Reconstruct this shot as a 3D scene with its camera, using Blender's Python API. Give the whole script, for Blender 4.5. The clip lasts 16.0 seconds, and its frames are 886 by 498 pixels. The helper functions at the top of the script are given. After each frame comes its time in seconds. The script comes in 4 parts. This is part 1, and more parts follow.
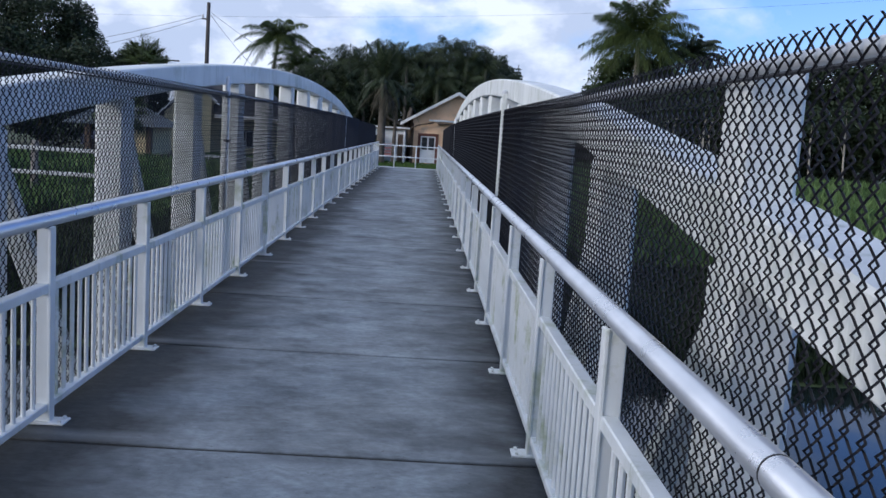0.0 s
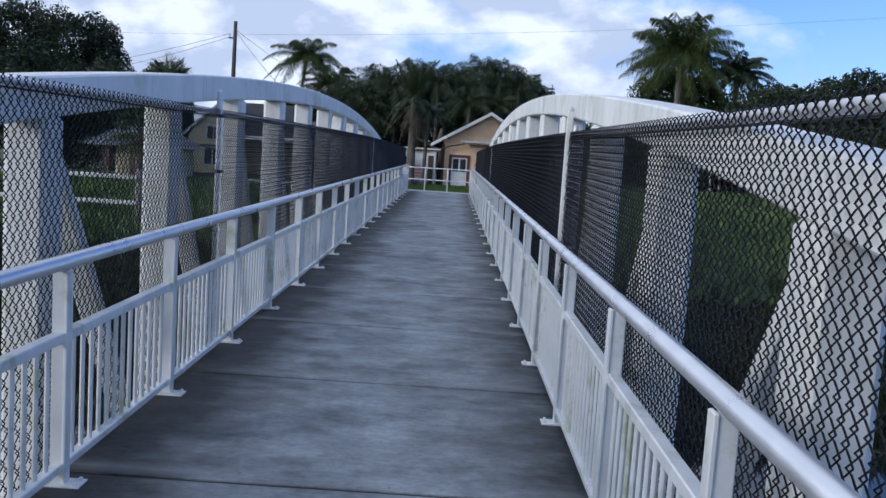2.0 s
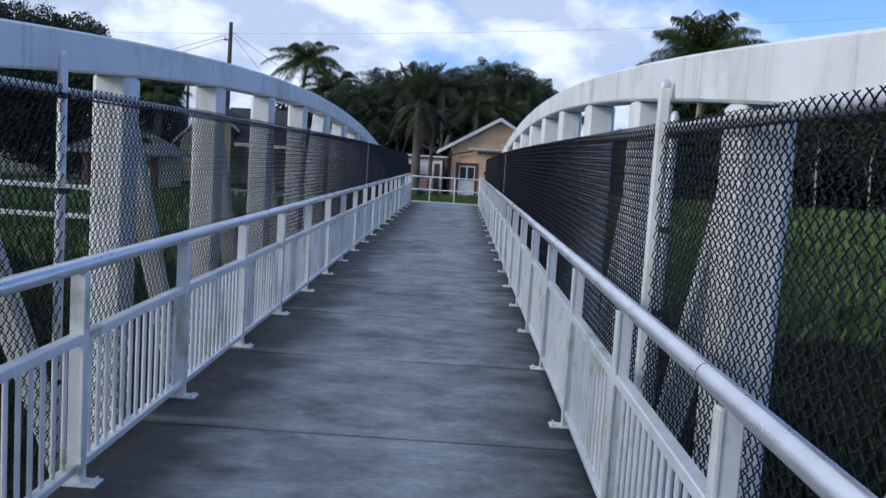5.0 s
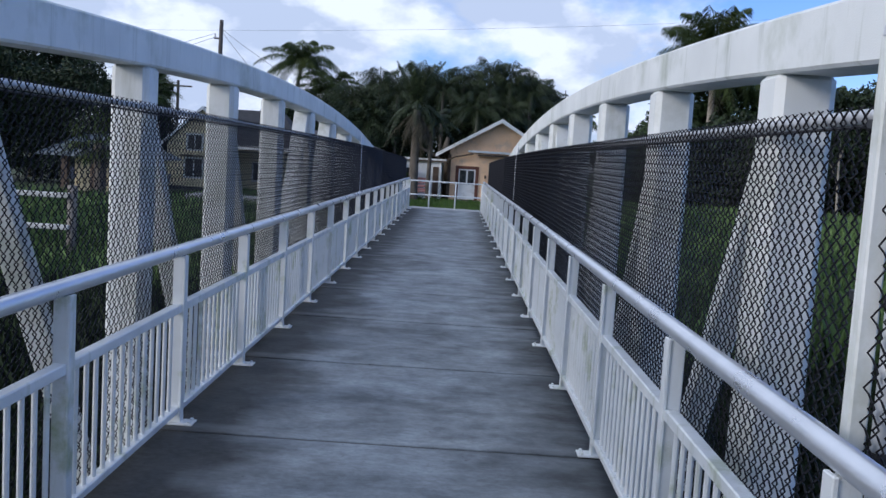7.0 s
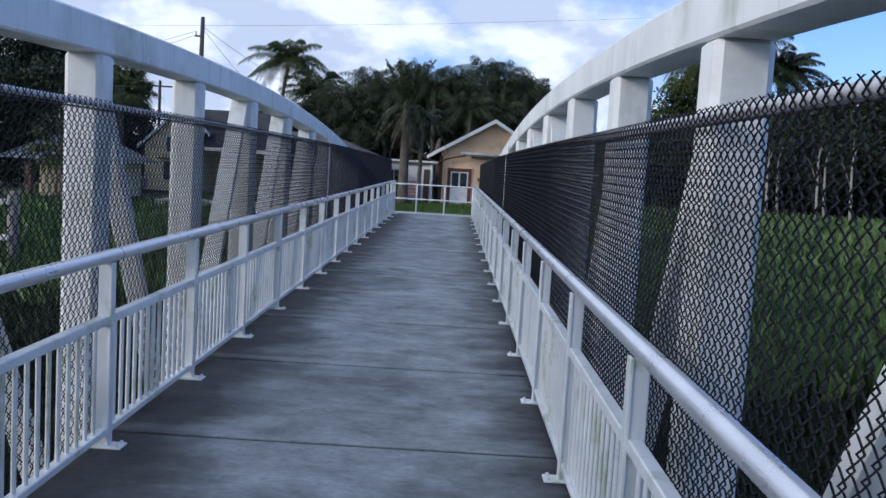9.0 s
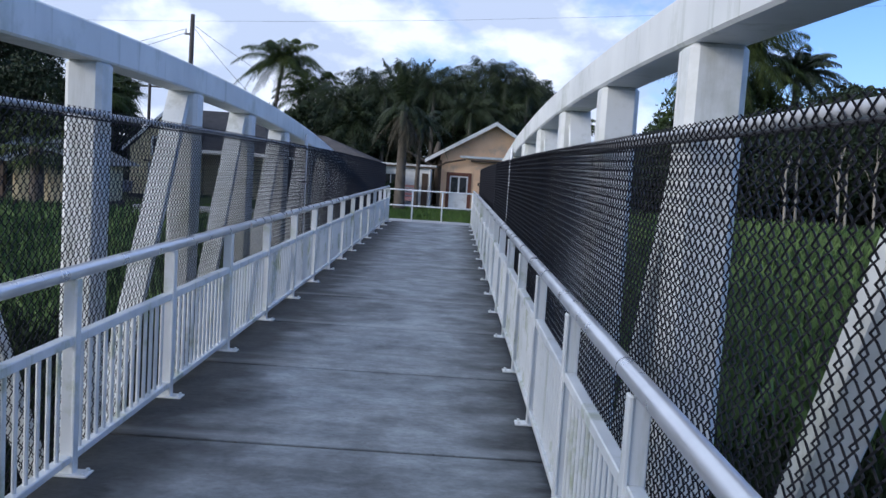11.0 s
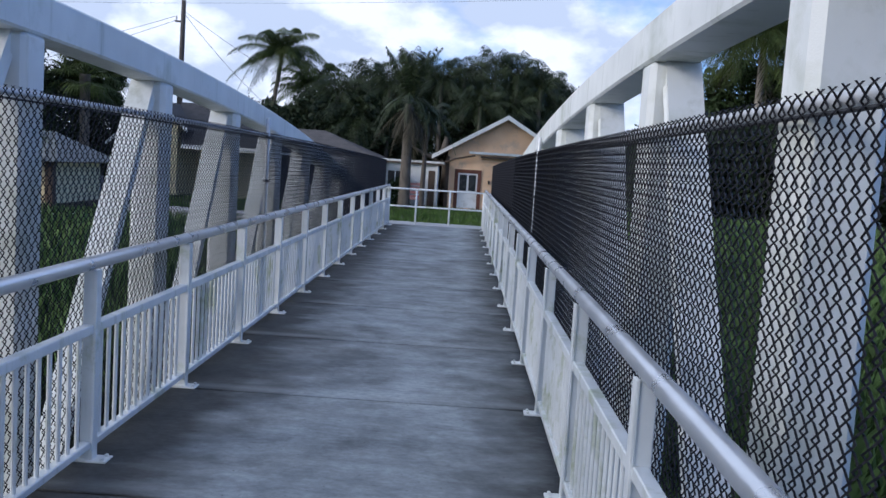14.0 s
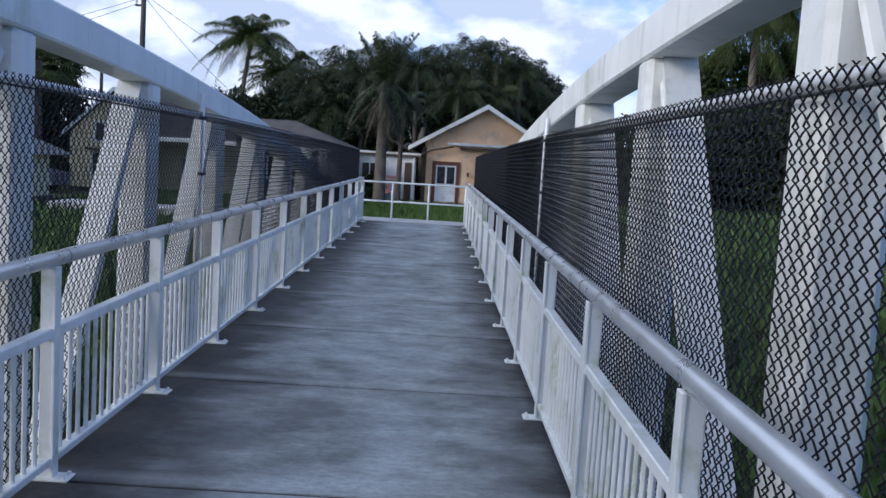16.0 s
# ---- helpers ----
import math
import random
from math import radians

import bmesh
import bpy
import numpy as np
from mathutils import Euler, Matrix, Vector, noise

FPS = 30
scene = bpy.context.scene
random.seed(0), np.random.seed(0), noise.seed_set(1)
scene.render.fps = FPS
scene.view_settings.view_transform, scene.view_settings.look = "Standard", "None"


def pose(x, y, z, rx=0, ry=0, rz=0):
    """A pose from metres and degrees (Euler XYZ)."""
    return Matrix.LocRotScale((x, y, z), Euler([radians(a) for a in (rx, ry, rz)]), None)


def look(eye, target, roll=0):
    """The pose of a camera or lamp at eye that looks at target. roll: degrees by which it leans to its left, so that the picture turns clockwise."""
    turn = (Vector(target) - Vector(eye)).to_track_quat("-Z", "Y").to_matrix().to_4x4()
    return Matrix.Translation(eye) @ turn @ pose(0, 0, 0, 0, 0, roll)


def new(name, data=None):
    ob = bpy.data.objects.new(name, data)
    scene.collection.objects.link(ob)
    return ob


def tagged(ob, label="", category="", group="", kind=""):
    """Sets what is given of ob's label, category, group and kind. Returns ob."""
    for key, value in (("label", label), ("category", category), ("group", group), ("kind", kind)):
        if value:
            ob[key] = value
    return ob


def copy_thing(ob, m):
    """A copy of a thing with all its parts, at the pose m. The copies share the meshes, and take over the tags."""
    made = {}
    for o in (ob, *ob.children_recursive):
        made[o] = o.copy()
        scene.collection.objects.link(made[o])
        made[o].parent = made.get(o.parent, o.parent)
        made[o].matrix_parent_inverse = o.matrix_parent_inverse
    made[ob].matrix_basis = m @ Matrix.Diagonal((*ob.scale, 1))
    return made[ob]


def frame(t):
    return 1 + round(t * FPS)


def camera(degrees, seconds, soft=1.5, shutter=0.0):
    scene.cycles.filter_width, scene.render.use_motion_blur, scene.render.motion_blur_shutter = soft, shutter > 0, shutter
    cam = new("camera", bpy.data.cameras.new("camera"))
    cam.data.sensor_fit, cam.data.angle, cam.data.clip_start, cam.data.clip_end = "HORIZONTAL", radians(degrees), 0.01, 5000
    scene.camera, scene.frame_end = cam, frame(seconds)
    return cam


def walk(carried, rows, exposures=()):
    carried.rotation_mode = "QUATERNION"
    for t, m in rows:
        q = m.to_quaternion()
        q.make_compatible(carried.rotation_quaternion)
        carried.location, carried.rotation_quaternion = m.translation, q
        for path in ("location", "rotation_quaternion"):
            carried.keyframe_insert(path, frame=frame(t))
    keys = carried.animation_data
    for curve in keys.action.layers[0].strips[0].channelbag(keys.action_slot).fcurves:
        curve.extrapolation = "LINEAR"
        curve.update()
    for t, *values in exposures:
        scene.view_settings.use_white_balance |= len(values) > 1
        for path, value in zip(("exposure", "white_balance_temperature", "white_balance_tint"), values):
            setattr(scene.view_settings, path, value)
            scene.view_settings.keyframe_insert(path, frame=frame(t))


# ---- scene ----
cam = camera(52.1, 16.0)
PATH = [
    (0, (0.595, -4.139, 1.59), (0.649, -2.295, 1.354), 3.7),
    (0.5, (0.565, -3.603, 1.619), (0.602, -1.757, 1.395), 3.7),
    (1, (0.509, -3.093, 1.643), (0.53, -1.245, 1.432), 3.7),
    (1.5, (0.515, -2.583, 1.665), (0.522, -0.735, 1.46), 3.7),
    (2, (0.479, -2.084, 1.645), (0.471, -0.235, 1.446), 3.7),
    (2.5, (0.496, -1.586, 1.621), (0.482, 0.264, 1.426), 3.6),
    (3, (0.479, -1.068, 1.617), (0.459, 0.783, 1.424), 3.6),
    (3.5, (0.453, -0.534, 1.615), (0.431, 1.316, 1.426), 3.6),
    (4, (0.472, 0.006, 1.621), (0.447, 1.856, 1.434), 3.6),
    (6.5, (0.389, 2.488, 1.641), (0.369, 4.338, 1.462), 3.7),
    (7, (0.335, 3.029, 1.646), (0.316, 4.88, 1.468), 3.6),
    (7.5, (0.392, 3.554, 1.634), (0.378, 5.405, 1.457), 3.5),
    (8, (0.42, 4.047, 1.62), (0.405, 5.899, 1.445), 3.4),
    (8.5, (0.48, 4.574, 1.612), (0.465, 6.425, 1.437), 3.4),
    (9, (0.564, 5.084, 1.628), (0.552, 6.937, 1.456), 3.4),
    (11.5, (0.62, 7.448, 1.675), (0.607, 9.301, 1.51), 3.7),
    (12, (0.586, 7.963, 1.657), (0.569, 9.815, 1.493), 3.6),
    (12.5, (0.6, 8.507, 1.657), (0.58, 10.36, 1.495), 3.6),
    (13, (0.588, 8.984, 1.641), (0.565, 10.836, 1.476), 3.7),
    (13.5, (0.581, 9.535, 1.629), (0.555, 11.387, 1.46), 3.7),
    (14, (0.609, 10.031, 1.651), (0.58, 11.883, 1.479), 3.7),
    (14.5, (0.572, 10.545, 1.657), (0.547, 12.397, 1.482), 3.7),
    (15, (0.584, 11.063, 1.641), (0.578, 12.915, 1.465), 3.7),
    (15.5, (0.516, 11.518, 1.624), (0.522, 13.369, 1.442), 3.6),
    (16, (0.5, 12.04, 1.606), (0.521, 13.89, 1.422), 3.5),
]
walk(cam, [(t, look(eye, target, roll)) for t, eye, target, roll in PATH], [(0, 0.0, 5430, 14), (6.5, 0.0, 5430, 14), (11.5, 0.13, 5430, 14), (16, 0.12, 5450, 14)])

# ---- world, sun, exposure ----
world = bpy.data.worlds.new("sky")
scene.world = world
world.use_nodes = True
wn, wl = world.node_tree.nodes, world.node_tree.links
wn.clear()
SUN_ELEV, SUN_AZ = 20.0, 240.0  # degrees; the azimuth runs clockwise from +y
sky = wn.new("ShaderNodeTexSky")
sky.sky_type, sky.sun_disc = "NISHITA", False
sky.sun_elevation, sky.sun_rotation = radians(SUN_ELEV), radians(SUN_AZ)
sky.air_density, sky.dust_density, sky.ozone_density = 1.0, 0.6, 2.5
coord = wn.new("ShaderNodeTexCoord")
squash = wn.new("ShaderNodeMapping")
squash.inputs["Scale"].default_value = (1.0, 1.0, 1.7)
squash.inputs["Location"].default_value = (0.35, 0.1, 0.0)
puffs = wn.new("ShaderNodeTexNoise")
puffs.inputs["Scale"].default_value, puffs.inputs["Detail"].default_value = 5.2, 12.0
puffs.inputs["Roughness"].default_value, puffs.inputs["Distortion"].default_value = 0.56, 0.15
cover = wn.new("ShaderNodeValToRGB")
cover.color_ramp.elements[0].position, cover.color_ramp.elements[1].position = 0.34, 0.50
shade_noise = wn.new("ShaderNodeTexNoise")
shade_noise.inputs["Scale"].default_value, shade_noise.inputs["Detail"].default_value = 9.5, 8.0
shade_noise.inputs["Roughness"].default_value = 0.52
shade = wn.new("ShaderNodeValToRGB")
shade.color_ramp.elements[0].position, shade.color_ramp.elements[1].position = 0.47, 0.60
shade.color_ramp.elements[0].color = (6.0, 6.5, 7.3, 1)
shade.color_ramp.elements[1].color = (9.9, 9.9, 10.0, 1)
both = wn.new("ShaderNodeMix")
both.data_type = "RGBA"
glow = wn.new("ShaderNodeBackground")
glow.inputs["Strength"].default_value = 0.1
wout = wn.new("ShaderNodeOutputWorld")
wl.new(coord.outputs["Generated"], squash.inputs["Vector"])
wl.new(squash.outputs["Vector"], puffs.inputs["Vector"])
wl.new(squash.outputs["Vector"], shade_noise.inputs["Vector"])
clear = wn.new("ShaderNodeSeparateXYZ")
wl.new(coord.outputs["Generated"], clear.inputs["Vector"])
drift = wn.new("ShaderNodeMath")
drift.operation = "MULTIPLY_ADD"
drift.inputs[1].default_value = -0.40
wl.new(clear.outputs["X"], drift.inputs[0])
wl.new(puffs.outputs["Fac"], drift.inputs[2])
lift_cover = wn.new("ShaderNodeMath")
lift_cover.operation = "ADD"
lift_cover.inputs[1].default_value = 0.03
wl.new(drift.outputs["Value"], lift_cover.inputs[0])
wl.new(lift_cover.outputs["Value"], cover.inputs["Fac"])
wl.new(shade_noise.outputs["Fac"], shade.inputs["Fac"])
wl.new(cover.outputs["Color"], both.inputs["Factor"])
bright = wn.new("ShaderNodeVectorMath")
bright.operation = "MULTIPLY"
bright.inputs[1].default_value = (1.12, 1.22, 1.62)
wl.new(sky.outputs["Color"], bright.inputs[0])
wl.new(bright.outputs["Vector"], both.inputs["A"])
wl.new(shade.outputs["Color"], both.inputs["B"])
wl.new(both.outputs["Result"], glow.inputs["Color"])
wl.new(glow.outputs["Background"], wout.inputs["Surface"])

sun_lamp = bpy.data.lights.new("sun", "SUN")
sun_lamp.energy, sun_lamp.angle, sun_lamp.color = 1.9, radians(20), (1.0, 0.86, 0.68)
sun = new("sun", sun_lamp)
saz, sel = radians(SUN_AZ), radians(SUN_ELEV)
sun_way = Vector((math.sin(saz) * math.cos(sel), math.cos(saz) * math.cos(sel), math.sin(sel)))
sun.matrix_world = look(sun_way * 80, (0, 0, 0))


# ---- materials ----
def material(name, low, high, rough=0.6, metal=0.0, scale=6.0, detail=6.0, fine=60.0, bump=0.15, stretch=(1, 1, 1),
             stain=None, stain_at=(0.55, 0.75), stain_scale=1.2, island=0.0, spec=0.5, bump_far=0.01, runs=None, placed=False):
    m = bpy.data.materials.new(name)
    m.use_nodes = True
    n, l = m.node_tree.nodes, m.node_tree.links
    b = n["Principled BSDF"]
    b.inputs["Roughness"].default_value, b.inputs["Metallic"].default_value = rough, metal
    b.inputs["Specular IOR Level"].default_value = spec
    tc = n.new("ShaderNodeTexCoord")
    mp = n.new("ShaderNodeMapping")
    mp.inputs["Scale"].default_value = stretch
    l.new(tc.outputs["Object"], mp.inputs["Vector"])
    spot_at = tc.outputs["Object"]
    if placed:
        spot_at = n.new("ShaderNodeNewGeometry").outputs["Position"]
    wide = n.new("ShaderNodeTexNoise")
    wide.inputs["Scale"].default_value, wide.inputs["Detail"].default_value = scale, detail
    l.new(mp.outputs["Vector"], wide.inputs["Vector"])
    ramp = n.new("ShaderNodeValToRGB")
    ramp.color_ramp.elements[0].position, ramp.color_ramp.elements[1].position = 0.3, 0.7
    ramp.color_ramp.elements[0].color, ramp.color_ramp.elements[1].color = (*low, 1), (*high, 1)
    l.new(wide.outputs["Fac"], ramp.inputs["Fac"])
    col = ramp.outputs["Color"]
    small = n.new("ShaderNodeTexNoise")
    small.inputs["Scale"].default_value, small.inputs["Detail"].default_value = fine, 4.0
    l.new(mp.outputs["Vector"], small.inputs["Vector"])
    if stain:
        spots = n.new("ShaderNodeTexNoise")
        spots.inputs["Scale"].default_value, spots.inputs["Detail"].default_value = stain_scale, 8.0
        spots.inputs["Roughness"].default_value = 0.65
        l.new(spot_at, spots.inputs["Vector"])
        sr = n.new("ShaderNodeMapRange")
        sr.inputs["From Min"].default_value, sr.inputs["From Max"].default_value = stain_at
        l.new(spots.outputs["Fac"], sr.inputs["Value"])
        mx = n.new("ShaderNodeMix")
        mx.data_type = "RGBA"
        mx.inputs["B"].default_value = (*stain, 1)
        l.new(sr.outputs["Result"], mx.inputs["Factor"])
        l.new(col, mx.inputs["A"])
        col = mx.outputs["Result"]
    if runs:
        rm = n.new("ShaderNodeMapping")
        rm.inputs["Scale"].default_value = (3.0, 5.0, 0.35)
        l.new(spot_at, rm.inputs["Vector"])
        drip = n.new("ShaderNodeTexNoise")
        drip.inputs["Scale"].default_value, drip.inputs["Detail"].default_value, drip.inputs["Roughness"].default_value = 2.0, 8.0, 0.7
        l.new(rm.outputs["Vector"], drip.inputs["Vector"])
        dr = n.new("ShaderNodeMapRange")
        dr.inputs["From Min"].default_value, dr.inputs["From Max"].default_value, dr.inputs["To Max"].default_value = 0.55, 0.78, 0.7
        l.new(drip.outputs["Fac"], dr.inputs["Value"])
        dm = n.new("ShaderNodeMix")
        dm.data_type = "RGBA"
        dm.inputs["B"].default_value = (*runs, 1)
        l.new(dr.outputs["Result"], dm.inputs["Factor"])
        l.new(col, dm.inputs["A"])
        col = dm.outputs["Result"]
    if island:
        geo = n.new("ShaderNodeNewGeometry")
        hs = n.new("ShaderNodeHueSaturation")
        vr = n.new("ShaderNodeMapRange")
        vr.inputs["To Min"].default_value, vr.inputs["To Max"].default_value = 1 - island, 1 + island
        l.new(geo.outputs["Random Per Island"], vr.inputs["Value"])
        l.new(vr.outputs["Result"], hs.inputs["Value"])
        l.new(col, hs.inputs["Color"])
        col = hs.outputs["Color"]
    l.new(col, b.inputs["Base Color"])
    if bump:
        bp = n.new("ShaderNodeBump")
        bp.inputs["Strength"].default_value, bp.inputs["Distance"].default_value = bump, bump_far
        l.new(small.outputs["Fac"], bp.inputs["Height"])
        l.new(bp.outputs["Normal"], b.inputs["Normal"])
    rr = n.new("ShaderNodeMapRange")
    rr.inputs["To Min"].default_value, rr.inputs["To Max"].default_value = max(0.02, rough - 0.12), min(1, rough + 0.12)
    l.new(wide.outputs["Fac"], rr.inputs["Value"])
    l.new(rr.outputs["Result"], b.inputs["Roughness"])
    return m


WHITE_PAINT = material("white_paint", (0.66, 0.685, 0.675), (0.79, 0.815, 0.80), 0.55, scale=2.0, fine=180, bump=0.12,
                       stain=(0.36, 0.39, 0.30), stain_at=(0.50, 0.80), stain_scale=1.9, runs=(0.36, 0.38, 0.31))
CHORD_PAINT = material("mildewed_white_paint", (0.64, 0.665, 0.655), (0.78, 0.805, 0.79), 0.55, scale=2.0, fine=180, bump=0.12,
                       stain=(0.30, 0.34, 0.24), stain_at=(0.54, 0.78), stain_scale=1.1, runs=(0.22, 0.26, 0.18))
RAIL_METAL = material("rail_aluminium", (0.70, 0.735, 0.74), (0.82, 0.85, 0.855), 0.40, metal=0.12, scale=5.0, fine=90, bump=0.06,
                      stain=(0.30, 0.36, 0.16), stain_at=(0.55, 0.74), stain_scale=2.6, runs=(0.34, 0.38, 0.25), placed=True)
TUBE_METAL = material("handrail_aluminium", (0.66, 0.68, 0.71), (0.78, 0.80, 0.83), 0.30, metal=0.75, scale=5.0, fine=120, bump=0.05)
BLACK_VINYL = material("black_vinyl", (0.005, 0.005, 0.008), (0.009, 0.009, 0.013), 0.55, scale=8, bump=0.0, spec=0.22)
GALVANISED = material("galvanised_steel", (0.50, 0.52, 0.55), (0.66, 0.68, 0.70), 0.42, metal=0.3, scale=14, fine=120, bump=0.06)
BLACK_STEEL = material("black_steel", (0.012, 0.012, 0.014), (0.025, 0.025, 0.027), 0.5, scale=12)
LEAF = material("leaf", (0.018, 0.036, 0.012), (0.050, 0.082, 0.024), 0.6, scale=0.8, bump=0.0, island=0.45, spec=0.3)
LEAF_DARK = material("dark_leaf", (0.012, 0.022, 0.010), (0.032, 0.050, 0.020), 0.6, scale=0.6, bump=0.0, island=0.45, spec=0.3)
PALM_LEAF = material("palm_leaf", (0.024, 0.042, 0.013), (0.075, 0.10, 0.028), 0.65, scale=0.9, bump=0.0, island=0.4, spec=0.15)
PALM_DARK = material("dark_palm_leaf", (0.016, 0.030, 0.012), (0.048, 0.066, 0.024), 0.5, scale=0.9, bump=0.0, island=0.4, spec=0.4)
DRY_LEAF = material("dry_palm_leaf", (0.05, 0.046, 0.032), (0.11, 0.10, 0.068), 0.7, scale=1.2, bump=0.0, island=0.4, spec=0.2)
REED = material("reed", (0.045, 0.09, 0.028), (0.15, 0.23, 0.075), 0.5, scale=0.5, bump=0.0, island=0.4, spec=0.3)
LAWN = material("lawn_blades", (0.045, 0.095, 0.018), (0.095, 0.165, 0.035), 0.6, scale=0.5, bump=0.0, island=0.4, spec=0.3)
BARK = material("bark", (0.07, 0.06, 0.05), (0.16, 0.14, 0.115), 0.85, scale=5, fine=25, bump=0.6, stretch=(1, 1, 0.35), bump_far=0.03)
PALE_BARK = material("pale_bark", (0.22, 0.20, 0.165), (0.40, 0.37, 0.31), 0.85, scale=5, fine=20, bump=0.5, stretch=(1, 1, 0.3), bump_far=0.03)
GROUND = material("ground", (0.030, 0.050, 0.016), (0.075, 0.105, 0.032), 0.9, scale=0.5, detail=10, fine=8, bump=0.6,
                  stain=(0.07, 0.058, 0.04), stain_at=(0.45, 0.7), stain_scale=0.12, bump_far=0.06)
PAVING = material("pale_concrete", (0.34, 0.35, 0.36), (0.46, 0.47, 0.47), 0.75, scale=1.5, fine=60, bump=0.2, stain=(0.2, 0.2, 0.19), stain_scale=2.0)
ASPHALT = material("asphalt", (0.042, 0.043, 0.046), (0.066, 0.067, 0.07), 0.85, scale=1.0, fine=60, bump=0.3)
PEACH = material("peach_siding", (0.74, 0.50, 0.30), (0.86, 0.62, 0.40), 0.7, scale=1.2, fine=30, bump=0.2,
                 stain=(0.50, 0.40, 0.31), stain_at=(0.50, 0.72), stain_scale=1.6)
CREAM = material("cream_stucco", (0.72, 0.62, 0.37), (0.84, 0.74, 0.47), 0.8, scale=1.5, fine=50, bump=0.25, stain=(0.42, 0.36, 0.24), stain_scale=1.2)
HOUSE_WHITE = material("house_white", (0.74, 0.77, 0.77), (0.84, 0.86, 0.85), 0.7, scale=1.6, fine=40, bump=0.15, stain=(0.42, 0.43, 0.40), stain_scale=1.5)
WEATHERED = material("weathered_white_paint", (0.42, 0.43, 0.42), (0.60, 0.61, 0.59), 0.7, scale=2.5, fine=40, bump=0.2, stain=(0.26, 0.26, 0.23), stain_scale=1.4)
SHINGLE = material("dark_shingle", (0.022, 0.023, 0.027), (0.05, 0.05, 0.055), 0.8, scale=3, fine=20, bump=0.5, bump_far=0.03)
BROWN_ROOF = material("weathered_brown_roof", (0.055, 0.05, 0.05), (0.11, 0.10, 0.095), 0.8, scale=2.5, fine=18, bump=0.5, bump_far=0.03)
GREEN_TILE = material("grey_green_roof_tile", (0.07, 0.085, 0.09), (0.14, 0.16, 0.165), 0.6, scale=4, fine=20, bump=0.3)
DARK_WALL = material("dark_wall", (0.03, 0.032, 0.036), (0.06, 0.06, 0.065), 0.8, scale=2)
TRIM_RED = material("dark_red_trim", (0.10, 0.035, 0.022), (0.16, 0.06, 0.036), 0.6, scale=5)
DARK_WOOD = material("dark_wood", (0.06, 0.042, 0.03), (0.12, 0.085, 0.06), 0.8, scale=5, stretch=(1, 1, 0.3), bump=0.3)
POST_WOOD = material("grey_timber", (0.13, 0.12, 0.105), (0.26, 0.24, 0.21), 0.85, scale=6, fine=30, stretch=(1, 1, 0.2), bump=0.4)
POLE_WOOD = material("utility_pole_wood", (0.045, 0.04, 0.036), (0.09, 0.08, 0.072), 0.85, scale=6, stretch=(1, 1, 0.1), bump=0.3)
PINK = material("pink_paint", (0.52, 0.27, 0.24), (0.64, 0.36, 0.33), 0.6, scale=5)
DARK_GLASS = material("window_glass", (0.015, 0.018, 0.02), (0.03, 0.034, 0.038), 0.25, scale=2, bump=0.0, spec=0.35)
CABLE = material("cable", (0.02, 0.02, 0.022), (0.03, 0.03, 0.033), 0.6, scale=5, bump=0.0)
PLATE_LABEL = material("painted_car_body", (0.10, 0.11, 0.16), (0.13, 0.14, 0.2), 0.3, scale=3, bump=0.0)
TYRE = material("tyre_rubber", (0.012, 0.012, 0.012), (0.025, 0.025, 0.025), 0.8, scale=9)


